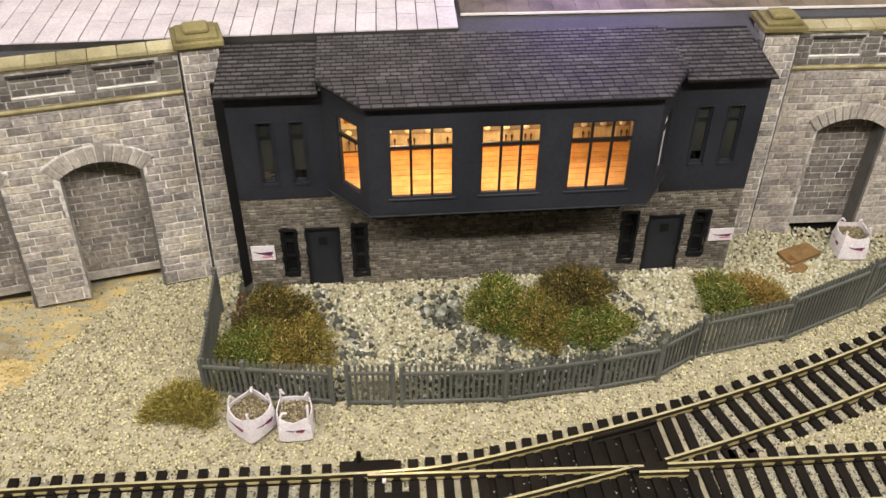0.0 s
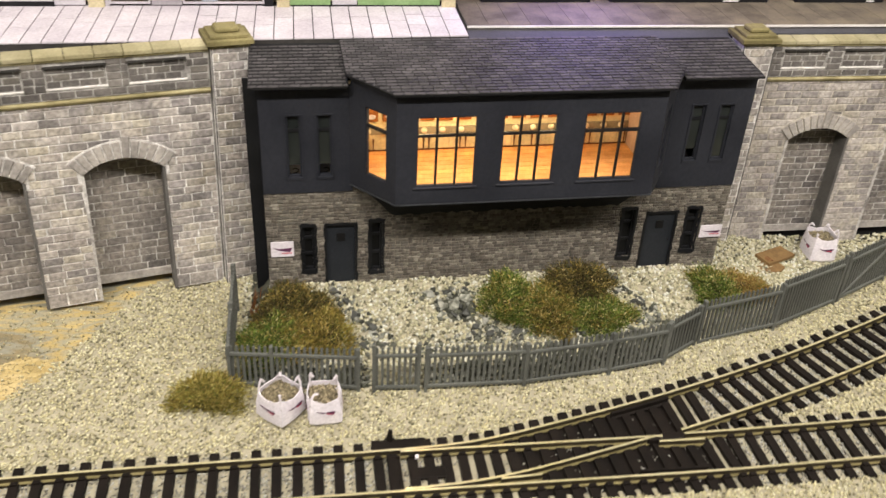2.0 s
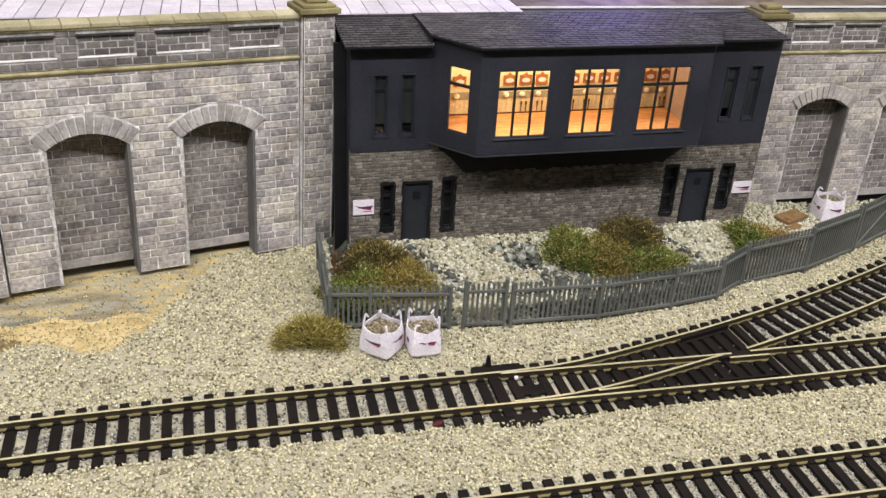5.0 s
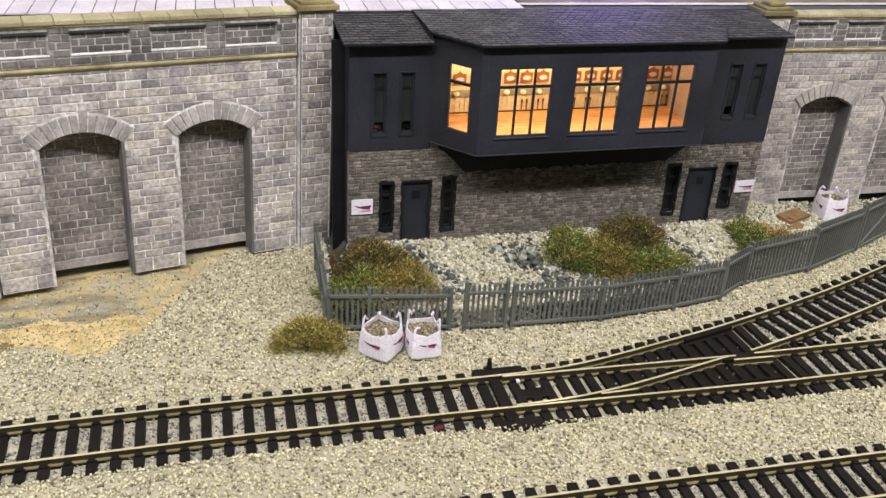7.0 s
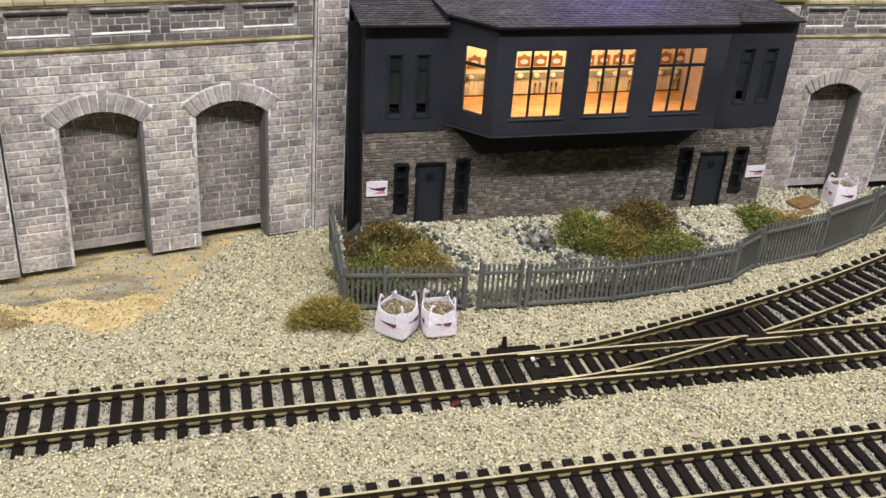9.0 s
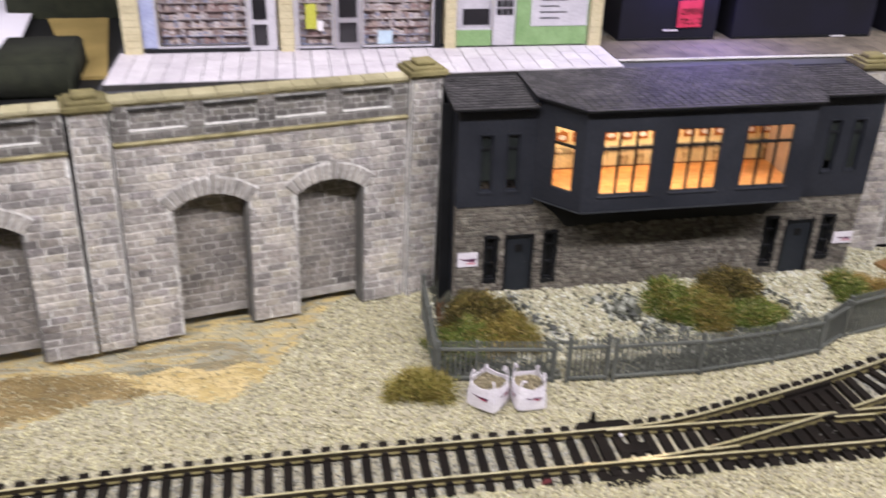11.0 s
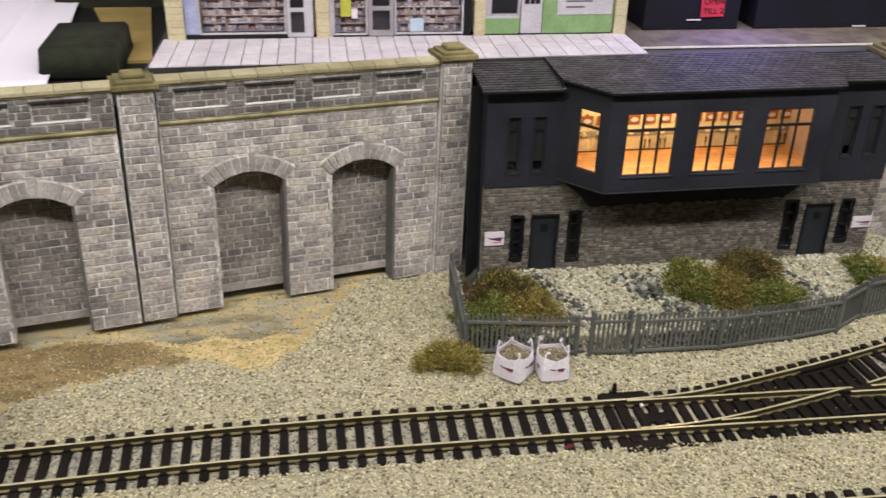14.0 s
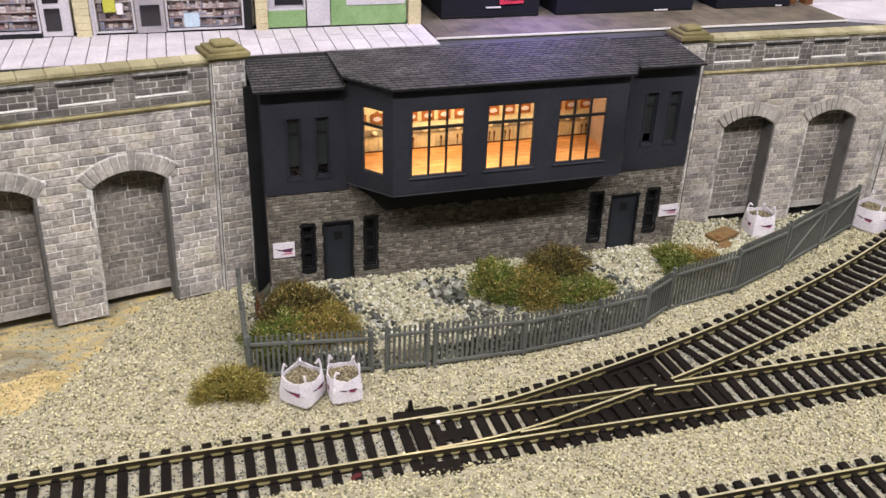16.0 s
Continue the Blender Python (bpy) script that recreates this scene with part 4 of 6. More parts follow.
fence_run((-75.8, 290), (-76.2, 245), 7.0, 0.4, (0.0, 0.5), h=19.5)
fence_run((-76.2, 245), (-27, 238), 0.4, 0.5, (0.0, 0.33, 1.0))
fence_run((-21, 237.2), (-3.6, 236.4), 0.5, 0.5, (0.0, 1.0), h=21.5, post_h=24)
fence_run((-0.6, 236.3), (39, 235.6), 0.5, 0.4, (0.0, 1.0), h=21, post_h=22)
fence_run((39, 235.6), (75.5, 239.6), 0.4, 0.4, (1.0,))
fence_run((75.5, 239.6), (100.5, 244), 0.4, 0.4, (1.0,))
fence_run((101.5, 245), (118, 254.5), 0.4, 0.5, (0.0, 1.0), h=21)
fence_run((120.8, 256.6), (160.2, 264.9), -1.8, -0.8, (0.0, 1.0), h=23.5, post_h=24.5)
fence_run((160.2, 264.9), (201, 285), -1.4, -4.6, (1.0,), h=26, post_h=28)
fence_run((204, 286.6), (237, 302.4), -4.6, -4.2, (0.0,), h=27, post_h=28.5, brace=1)
fence_run((237, 302.4), (270.5, 318.5), -4.2, -3.8, (0.0, 1.0), h=26.5, post_h=28, brace=1)

# ---- loose ground cover ----
def stuff_mesh(name, verts, faces, material, label, category):
    me = bpy.data.meshes.new(name)
    k = faces.shape[1]
    me.vertices.add(len(verts))
    me.vertices.foreach_set("co", (verts * U).astype(np.float32).ravel())
    me.loops.add(faces.size)
    me.loops.foreach_set("vertex_index", faces.astype(np.int32).ravel())
    me.polygons.add(len(faces))
    me.polygons.foreach_set("loop_start", np.arange(0, faces.size, k, dtype=np.int32))
    me.update(calc_edges=True)
    me.materials.append(material)
    ob = new(name, me)
    return tagged(ob, label, category, kind="stuff") if label else ob


OCTA_V = np.array([(1, 0, 0), (-1, 0, 0), (0, 1, 0), (0, -1, 0), (0, 0, 1), (0, 0, -1)], float)
OCTA_F = np.array([(0, 2, 4), (2, 1, 4), (1, 3, 4), (3, 0, 4), (2, 0, 5), (1, 2, 5), (3, 1, 5), (0, 3, 5)])


def chips(pos, r0, r1, rng, flat=0.75):
    """Vertices and faces of a rough stone chip at each place."""
    n = len(pos)
    q = rng.normal(size=(n, 4))
    q /= np.linalg.norm(q, axis=1)[:, None]
    w, x, y, z = q.T
    R = np.stack([1 - 2 * (y * y + z * z), 2 * (x * y - z * w), 2 * (x * z + y * w), 2 * (x * y + z * w), 1 - 2 * (x * x + z * z), 2 * (y * z - x * w),
                  2 * (x * z - y * w), 2 * (y * z + x * w), 1 - 2 * (x * x + y * y)], 1).reshape(n, 3, 3)
    size = rng.uniform(r0, r1, (n, 1, 1)) * rng.uniform(0.65, 1.3, (n, 6, 1))
    v = np.einsum("nij,nkj->nki", R, OCTA_V[None] * size * np.array([1, 0.85, flat]))
    v += pos[:, None, :]
    f = OCTA_F[None] + (np.arange(n) * 6)[:, None, None]
    return v.reshape(-1, 3), f.reshape(-1, 3)


def scatter(name, x0, x1, y0, y1, spacing, mask, r0, r1, material, label, category, seed, lift=0.0):
    rng = np.random.default_rng(seed)
    n = int((x1 - x0) * (y1 - y0) / spacing ** 2)
    x, y = rng.uniform(x0, x1, n), rng.uniform(y0, y1, n)
    k = mask(x, y)
    x, y = x[k], y[k]
    pos = np.stack([x, y, ground_z(x, y) + lift + rng.uniform(-0.15, 0.25, len(x))], 1)
    v, f = chips(pos, r0, r1, rng)
    return stuff_mesh(name, v, f, material, label, category)


def on_track(x, y):
    return track_gap(x, y) < 15.8


def rare(x, y):
    return np.sin(x * 12.9898 + y * 78.233) * 43758.5453 % 1 > 0.1


def rare2(x, y):
    return np.sin(x * 51.3 + y * 17.7) * 24634.6345 % 1


def wall_y(x):
    return np.interp(x, [-338, -220, -204, -83, -66, -61, 141, 144, 320], [254, 284, 291, 323, 305, 293, 297.5, 346, 346])


def in_garden(x, y):
    return (x > -74) & (x < 300) & (y > np.interp(x, FX, FY) + 1.0)


main = lambda x, y: ~on_track(x, y) & ~in_garden(x, y) & ~is_sand(x, y + dither(x, y)) & (y < wall_y(x)) & (y > 112.5)
scatter("gravel", -345, 330, 112, 322, 1.0, main, 0.38, 0.9, GRAVEL, "mixed cream and grey model gravel", "gravel", 1)
scatter("garden_gravel", -76, 320, 235, 342, 1.1, lambda x, y: in_garden(x, y) & (y < wall_y(x)) & ~(soil_and_shade(x, y) & (rare2(x, y) > 0.04)), 0.7, 1.3, GARDEN, "pale cream gravel in the fenced garden", "gravel", 2)
scatter("track_ballast", -345, 330, 112, 312, 1.15, lambda x, y: on_track(x, y) & (y > 112.5) & ~((x > 4) & (x < 108) & (y > 178) & (rare(x, y))), 0.4, 0.75, BALLAST, "grey ballast between the sleepers", "ballast", 3)
scatter("sand_grains", -345, -85, 215, 322, 2.0, lambda x, y: is_sand(x, y) & (y < wall_y(x)), 0.22, 0.5, SANDGRAIN, "fine ochre sand grains by the wall", "sand", 4)
scatter("stray_gravel", -345, -85, 215, 322, 3.6, lambda x, y: is_sand(x, y) & (y < wall_y(x)), 0.4, 0.8, GRAVEL, "stray gravel chips on the sand", "gravel", 5)

BROWNGRIT = mat("brown_grit", ["746444", "85744f"], 12, 0.95, by="island", vary=0.75, hues=["776643", "887850", "645438", "9a8b66", "716142", "bcb492", "524830", "d8d4ba"])
OCHREGRIT = mat("ochre_grit", ["a99868", "b8a778"], 12, 0.95, by="island", vary=0.6, hues=["ac9d6e", "baaa7c", "9b8b60", "c8bd98", "7c6f54"])
scatter("brown_grit", -345, -188, 205, 280, 1.25, lambda x, y: inside(BROWN_AREA, *fuzz(x, y)) & (y < wall_y(x)), 0.2, 0.48, BROWNGRIT, "dark brown grit on the sand by the wall", "grit", 21, 0.1)
scatter("ochre_grit", -345, -140, 205, 280, 1.5, lambda x, y: (inside(OCHRE_NEAR, *fuzz(x, y)) | inside(OCHRE_FAR, *fuzz(x, y))) & (y < wall_y(x)), 0.18, 0.42, OCHREGRIT, "yellow ochre grit in streaks on the sand", "grit", 22, 0.12)

# ---- garden ----
LEAF_GREEN = mat("green_flock_leaves", ["3a4a18", "48581f"], 4, 0.85, by="island", vary=0.9, fine=0, hues=["4c5f20", "3e5117", "5f7129", "788538", "2f4113", "546124", "868741", "505626", "44561d", "bcb27e", "374814", "66762f"])
LEAF_OLIVE = mat("olive_flock_leaves", ["5f5320", "706227"], 4, 0.85, by="island", vary=0.9, fine=0, hues=["736528", "635520", "8a7734", "4e4319", "a28c4c", "685a25", "75622a", "525a20", "826e32", "baa66e", "454519"])
LEAF_BROWN = mat("brown_flock_leaves", ["3b3318", "4a3e1e"], 4, 0.85, by="island", vary=0.9, fine=0, hues=["473d1d", "373016", "594e29", "282411", "4b481e", "63522b", "3f421a", "4f421e", "7d7141", "333516"])
LEAF_RUST = mat("russet_flock_leaves", ["72582a", "846632"], 4, 0.85, by="island", vary=0.9, fine=0, hues=["806230", "6a5026", "96783e", "564822", "7a6a30", "8c6e38", "5e6a2e", "b2985e"])
LEAF_TUFT = mat("olive_grass_fibre", ["766c2e", "847a38"], 4, 0.85, by="island", vary=0.9, fine=0, hues=["867a38", "6e632a", "9c9048", "5a521e", "b0a262", "786c32", "8e8240", "606628"])
# near-black mound colour stands in for the shadow between the sprigs
UNDER = mat("shrub_gap_shade", ["1e1c10", "2c2818"], 4, 0.95, bump=0.4)


def shrub(x, y, rx, ry, h, leaves, label, n, seed, mix, name="shrub", spray=1.25, length=0.8):
    """A low clump: a shade-dark mound under many small leaf fibres that stand up and out."""
    rng = np.random.default_rng(seed)
    z = float(ground_z(x, y))
    s = thing(name, (x, y, z), label=label, category="shrub", group="garden shrubs")
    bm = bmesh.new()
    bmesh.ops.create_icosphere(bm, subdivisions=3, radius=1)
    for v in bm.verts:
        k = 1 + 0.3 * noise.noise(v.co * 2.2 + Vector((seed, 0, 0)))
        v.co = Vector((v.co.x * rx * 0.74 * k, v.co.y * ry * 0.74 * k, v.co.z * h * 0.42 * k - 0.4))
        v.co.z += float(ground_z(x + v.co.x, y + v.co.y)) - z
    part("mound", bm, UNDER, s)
    # sprigs, each a spray of fibres from one root
    n = int(n * 1.35)
    k = n // 80
    a = rng.uniform(0, 2 * np.pi, k)
    r = np.sqrt(rng.uniform(0, 1, k)) * (1 + 0.2 * np.sin(a * 3 + seed) + 0.12 * np.sin(a * 7 + 2 * seed))
    cx, cy = rx * r * np.cos(a), ry * r * np.sin(a)
    ch = h * np.sqrt(np.clip(1.1 - np.minimum(r, 1.02) ** 2, 0.06, 1)) * rng.uniform(0.35, 1.08, k)
    i = rng.integers(0, k, n)
    up = rng.uniform(0.05, 1, n) ** 0.7
    spread = spray * (0.55 + 0.9 * up)
    px, py = cx[i] * (1 + 0.1 * up) + rng.normal(0, 1, n) * spread, cy[i] * (1 + 0.1 * up) + rng.normal(0, 1, n) * spread
    pz = ch[i] * up * 0.85 + ground_z(x + px, y + py) - z
    d = np.stack([(px - cx[i]) * 0.3 + cx[i] / rx * 0.3 + rng.normal(0, 0.55, n), (py - cy[i]) * 0.3 + cy[i] / ry * 0.3 + rng.normal(0, 0.55, n), rng.uniform(0.1, 1.3, n)], 1)
    d /= np.linalg.norm(d, axis=1)[:, None]
    side = np.cross(d, rng.normal(size=(n, 3)))
    side /= np.linalg.norm(side, axis=1)[:, None]
    ln, wd = rng.uniform(0.8, 2.6, (n, 1)) * length, rng.uniform(0.08, 0.22, (n, 1))
    p = np.stack([px, py, pz], 1)
    v = np.stack([p - side * wd * 0.6, p + side * wd * 0.6, p + d * ln * 0.6 + side * wd, p + d * ln, p + d * ln * 0.6 - side * wd], 1).reshape(-1, 3)
    quads = (np.array([(0, 1, 2), (0, 2, 4), (4, 2, 3)])[None] + (np.arange(n) * 5)[:, None, None])
    mixed = (rng.uniform(0, 1, k) < 0.16)[i] | (rng.uniform(0, 1, n) < 0.06)
    for name2, tris, mt in (("foliage", quads[~mixed].reshape(-1, 3), leaves), ("foliage_mix", quads[mixed].reshape(-1, 3), mix)):
        used = np.unique(tris)
        ob = stuff_mesh(name2, v[used], np.searchsorted(used, tris), mt, "", "")
        ob.parent = s
    return s


shrub(-62, 263, 14, 12, 10.5, LEAF_GREEN, "bright green flock shrub in the garden bed", 8500, 1, LEAF_OLIVE)
shrub(-53, 279, 15, 10.5, 10.0, LEAF_BROWN, "brown-olive flock shrub close to the building", 10500, 2, LEAF_OLIVE)
shrub(-43, 264, 15, 12.5, 9.5, LEAF_OLIVE, "olive-yellow flock shrub in the garden bed", 9500, 3, LEAF_TUFT)
shrub(41, 277, 10.5, 13.5, 13.0, LEAF_GREEN, "tall green flock shrub behind the fence", 9500, 4, LEAF_OLIVE)
shrub(56, 271, 13, 13, 11.0, LEAF_OLIVE, "olive-yellow flock shrub between green ones", 9000, 5, LEAF_GREEN)
shrub(74, 283, 14, 11, 14.0, LEAF_BROWN, "dark brown flock shrub by the rubble wall", 9500, 6, LEAF_OLIVE)
shrub(79, 268, 13, 10.5, 8.5, LEAF_GREEN, "low green flock shrub beside slate rocks", 8500, 7, LEAF_OLIVE)
shrub(140, 282, 12.5, 9, 12.5, LEAF_GREEN, "green flock shrub near the far door", 7500, 8, LEAF_OLIVE)
shrub(156, 288, 12.5, 9, 11.5, LEAF_RUST, "russet flock shrub next to cardboard sheets", 7500, 9, LEAF_OLIVE)
shrub(-84, 239.5, 11.5, 8, 9.0, LEAF_TUFT, "olive grass tuft on gravel at the fence corner", 7000, 10, LEAF_OLIVE, "grass_tuft", 1.3, 1.15)

CHIP = mat("grey_green_chip", ["4a4b43", "5c5d54"], 5, 0.9, by="island", vary=0.85, hues=["55564c", "3c3d36", "6f7066", "484a3e", "87887c", "5f6154", "303129", "9c9c90"])
rock_mats = [ROCK, mat("pale_slate_rock", ["7f8076", "a4a498"], 3, 0.85, bump=0.5), mat("dark_slate_rock", ["3a3b37", "52534e"], 5, 0.8, bump=0.5)]


def rock(x, y, size, seed):
    rnd = random.Random(seed)
    bm = bmesh.new()
    sx, sy, sz = size * rnd.uniform(0.9, 1.4), size * rnd.uniform(0.6, 1.0), size * rnd.uniform(0.45, 0.8)
    for _ in range(10):
        v = Vector((rnd.gauss(0, 1), rnd.gauss(0, 1), rnd.gauss(0, 1))).normalized()
        bm.verts.new((v.x * sx, v.y * sy, v.z * sz))
    bmesh.ops.convex_hull(bm, input=bm.verts[:])
    bm.verts.ensure_lookup_table()
    for v in [v for v in bm.verts if not v.link_faces]:
        bm.verts.remove(v)
    tint = rnd.choice((0, 0, 1, 2, 2, 2))
    me = data_of("slate_rock", bm, rock_mats[tint])
    ob = put("slate_rock", me, m=Matrix.Translation((x, y, float(ground_z(x, y)) + sz * 0.35)) @ Euler((rnd.uniform(-0.4, 0.4), rnd.uniform(-0.4, 0.4), rnd.uniform(0, 6.28))).to_matrix().to_4x4())
    tagged(ob, ("mid-grey", "pale grey", "dark grey")[tint] + " angular slate rock in the garden gravel", "rock", "rockery stones")


ROCKS = [(-34.5, 287, 3.2), (-30, 281.5, 3.4), (-26, 275, 4.2), (-20, 268, 3.2), (-18.3, 263.5, 3.6), (-23, 258, 3.0), (-16, 259, 2.4), (7, 284, 3), (11, 278, 3.4), (14.5, 284.5, 3.6), (17, 277.5, 4.2),
         (22.5, 281, 3.6), (20.5, 273, 4.0), (28.5, 268, 3.6), (11, 272.5, 3), (23, 287, 2.8), (30, 261, 3.2), (23, 262.5, 2.6), (35, 262, 2.8), (42, 261.5, 3), (88, 294, 3.2), (92, 289, 3.6), (94, 283, 3.4),
         (97, 276, 3.6), (101, 271.5, 2.8), (102, 265.5, 3), (97, 264, 3.6), (70, 259.5, 3), (-64, 290, 2.6), (-68, 286, 2.2), (62, 258, 2.4)]
for i, (x, y, s) in enumerate(ROCKS):
    rock(x, y, s * 0.85, 100 + i)
    near = random.Random(500 + i)
    rock(x + near.uniform(-4.5, 4.5), y + near.uniform(-3.5, 3.5), s * near.uniform(0.45, 0.7), 300 + i)
rng = np.random.default_rng(77)
rp = np.array([(x + rng.normal(0, 3.2), y + rng.normal(0, 2.6)) for x, y, s in ROCKS for k in range(12)])
v, f = chips(np.column_stack([rp, ground_z(rp[:, 0], rp[:, 1]) + 0.4]), 0.8, 2.0, rng)
fy = np.concatenate([rng.uniform(0, 108, 1250), rng.uniform(-73, -22, 420)])
rp2 = np.column_stack([fy, np.interp(fy, FX, FY) + 2 + 24 * rng.uniform(0, 1, 1670) ** 1.8])
v2, f2 = chips(np.column_stack([rp2, ground_z(rp2[:, 0], rp2[:, 1]) + 0.2]), 0.5, 1.7, rng)
v, f = np.concatenate([v, v2]), np.concatenate([f, f2 + len(v)])
stuff_mesh("rock_chips", v, f, CHIP, "grey slate chips round the rockery stones", "rock chips")

# ---- builders' bags ----
BAGFILL = mat("bag_rubble", ["6f6652", "857a62"], 4, 0.9, by="island", vary=0.85, hues=["8f8468", "6c634e", "a89c7e", "575040", "7c7358"])


def swoosh(bm, x0, x1, z0, z1, y, flip=False):
    """A tapering wedge mark."""
    w, h = x1 - x0, z1 - z0
    pts = [(x0, z1), (x0 + w * 0.35, z1 - h * 0.3), (x1, z1 - h * 0.1), (x1 - w * 0.12, z0), (x0 + w * 0.6, z0 + h * 0.15), (x0 + w * 0.25, z0 + h * 0.5)]
    prism(bm, [(x1 + x0 - x, z) if flip else (x, z) for x, z in pts], y - 0.12, y)


def builders_bag(x, y, turn, side, h, seed, label, zoff=0.0):
    rnd = random.Random(seed)
    z = float(ground_z(x, y)) + zoff
    b = thing("builders_bag", (x, y, z), turn, 0, label, "bag", "rubble bags")
    s, r = side / 2, side / 2 * 0.92
    bm = bmesh.new()
    rings = []
    for zz, w in ((0, r), (h * 0.08, s), (h * 0.5, s * 1.03), (h, s * 1.04)):
        ring = []
        for (cx, cy), (ex, ey) in (((-1, -1), (1, -1)), ((1, -1), (1, 1)), ((1, 1), (-1, 1)), ((-1, 1), (-1, -1))):
            for t in (0, 0.25, 0.5, 0.75):
                bulge = 1 + 0.05 * math.sin(t * math.pi) * (1 if zz < h else -0.6)
                px, py = (cx + (ex - cx) * t) * w, (cy + (ey - cy) * t) * w
                k = bulge if 0 < t < 1 else 0.97
                soft = 0.95 * max(0.0, zz / h - 0.3)
                ln = math.hypot(px, py)
                px, py = px + (px / ln * w * 1.06 - px) * soft, py + (py / ln * w * 1.06 - py) * soft
                dz = rnd.uniform(-0.35, 0.35) + (-1.5 * math.sin(t * math.pi)) if zz == h else 0
                ring.append(bm.verts.new((px * k + rnd.uniform(-0.12, 0.12), py * k + rnd.uniform(-0.12, 0.12), zz + dz)))
        rings.append(ring)
    k = len(rings[0])
    for a, c in zip(rings, rings[1:]):
        for i in range(k):
            bm.faces.new((a[i], a[(i + 1) % k], c[(i + 1) % k], c[i]))
    bm.faces.new(rings[0][::-1])
    body = part("bag_body", bm, WHITE, b, smooth=False)
    md = body.modifiers.new("thickness", "SOLIDIFY")
    md.thickness, md.offset = 0.35 * U, -1
    # contents
    bm = bmesh.new()
    n = 10
    g = [[bm.verts.new((-s * 0.93 + 2 * s * 0.93 * i / n, -s * 0.93 + 2 * s * 0.93 * j / n, h * 0.72 + 1.6 * math.sin(math.pi * i / n) * math.sin(math.pi * j / n) + rnd.uniform(-0.3, 0.4))) for j in range(n + 1)] for i in range(n + 1)]
    for i in range(n):
        for j in range(n):
            bm.faces.new((g[i][j], g[i + 1][j], g[i + 1][j + 1], g[i][j + 1]))
    part("fill", bm, BAGFILL, b)
    rng = np.random.default_rng(seed)
    p = np.stack([rng.uniform(-s * 0.85, s * 0.85, 330), rng.uniform(-s * 0.85, s * 0.85, 330), np.zeros(330)], 1)
    p[:, 2] = h * 0.74 + 1.6 * np.cos(p[:, 0] / s * 1.5) * np.cos(p[:, 1] / s * 1.5) + rng.uniform(-0.2, 0.4, 330)
    v, f = chips(p, 0.35, 0.8, rng)
    ob = stuff_mesh("rubble_fill", v, f, BAGFILL, "", "")
    ob.parent = b
    # corner lifting loops
    for cx, cy in ((-1, -1), (1, -1), (1, 1), (-1, 1)):
        bm = bmesh.new()
        px, py = cx * s * 0.93, cy * s * 0.93
        hh = rnd.choice((1.6, 2.6, 4.2))
        px, py = px * 0.88, py * 0.88
        lean = Vector((-cx * rnd.uniform(-0.2, 1.4), -cy * rnd.uniform(-0.2, 1.4), 0))
        pts = [Vector((px, py, h * 0.78)), Vector((px, py, h + hh * 0.35)) + lean * 0.3, Vector((px, py, h + hh)) + lean, Vector((px - cx * 1.0, py - cy * 0.3, h + hh * 0.55)) + lean * 1.3]
        for a, c in zip(pts, pts[1:]):
            cyl(bm, 0.5, a, c, 6, 0.42)
        part("lifting_loop", bm, SIGNW, b)
    # printed marks on the faces
    for a in (0, 90, 180, 270):
        m4 = rotz(a)
        bm = bmesh.new()
        swoosh(bm, -s * 0.55, s * 0.6, h * 0.44, h * 0.6, -s * 1.075)
        bmesh.ops.transform(bm, matrix=m4, verts=bm.verts[:])
        part("printed_mark", bm, PRINT_P, b)
        bm = bmesh.new()
        box(bm, s * 0.05, s * 0.5, -s * 1.075 - 0.16, -s * 1.075, h * 0.475, h * 0.505)
        bmesh.ops.transform(bm, matrix=m4, verts=bm.verts[:])
        part("printed_bar", bm, PRINT_R, b)
    return b


builders_bag(-57.0, 229.6, 48, 13.6, 12.5, 1, "white rubble sack printed plum, standing on gravel at the fence")
builders_bag(-40.5, 227.6, 2, 12.6, 12.5, 2, "smaller white rubble sack beside its twin")
builders_bag(213.5, 324.5, -4, 13.4, 14, 3, "white rubble sack against the arched wall")
builders_bag(284, 318, 24, 17, 15, 4, "white rubble sack outside the end of the fence", 0.3)

# ---- signs and small things ----
def sign(x0, x1, z0, z1, label):
    s = thing("wall_sign", (-61.5, 292.5, 0), B_SLOPE, 0, label, "sign", "building signs")
    part("plate", boxm(x0, x1, -0.65, -0.15, z0, z1), SIGNW, s)
    bm = bmesh.new()
    w = x1 - x0
    swoosh(bm, x0 + w * 0.08, x1 - w * 0.06, z0 + 2.2, z1 - 2.6, -0.66)
    part("mark", bm, PRINT_P, s)
    part("red_bar", boxm(x0 + w * 0.45, x1 - w * 0.1, -0.85, -0.66, z0 + 1.5, z0 + 1.9), PRINT_R, s)


sign(1.4, 10.9, 30.0, 37.2, "white sign with a plum wedge mark beside the near door")
sign(193.6, 204.0, 28.6, 34.8, "white sign with a plum wedge mark beside the far door")

cb = thing("cardboard_sheets", (184, 316, float(ground_z(184, 316))), 18, 0, "flattened brown cardboard sheets lying on pale gravel", "cardboard")
bm = bmesh.new()
slab(bm, [(-14, -5), (-1, -8.5), (3, -6.5), (1, 3.5), (-12, 4.5)], lambda x, y: 0.3 + 0.05 * x + 0.06 * y, lambda x, y: 1.2 + 0.05 * x + 0.06 * y)
part("sheet", bm, CARDBOARD, cb)
bm = bmesh.new()
slab(bm, [(-5, -3.5), (14, -1.5), (12, 7), (-6, 5.5)], lambda x, y: 1.4 - 0.03 * x + 0.08 * y, lambda x, y: 3.0 - 0.03 * x + 0.08 * y)
part("folded_sheet", bm, CARDBOARD, cb)
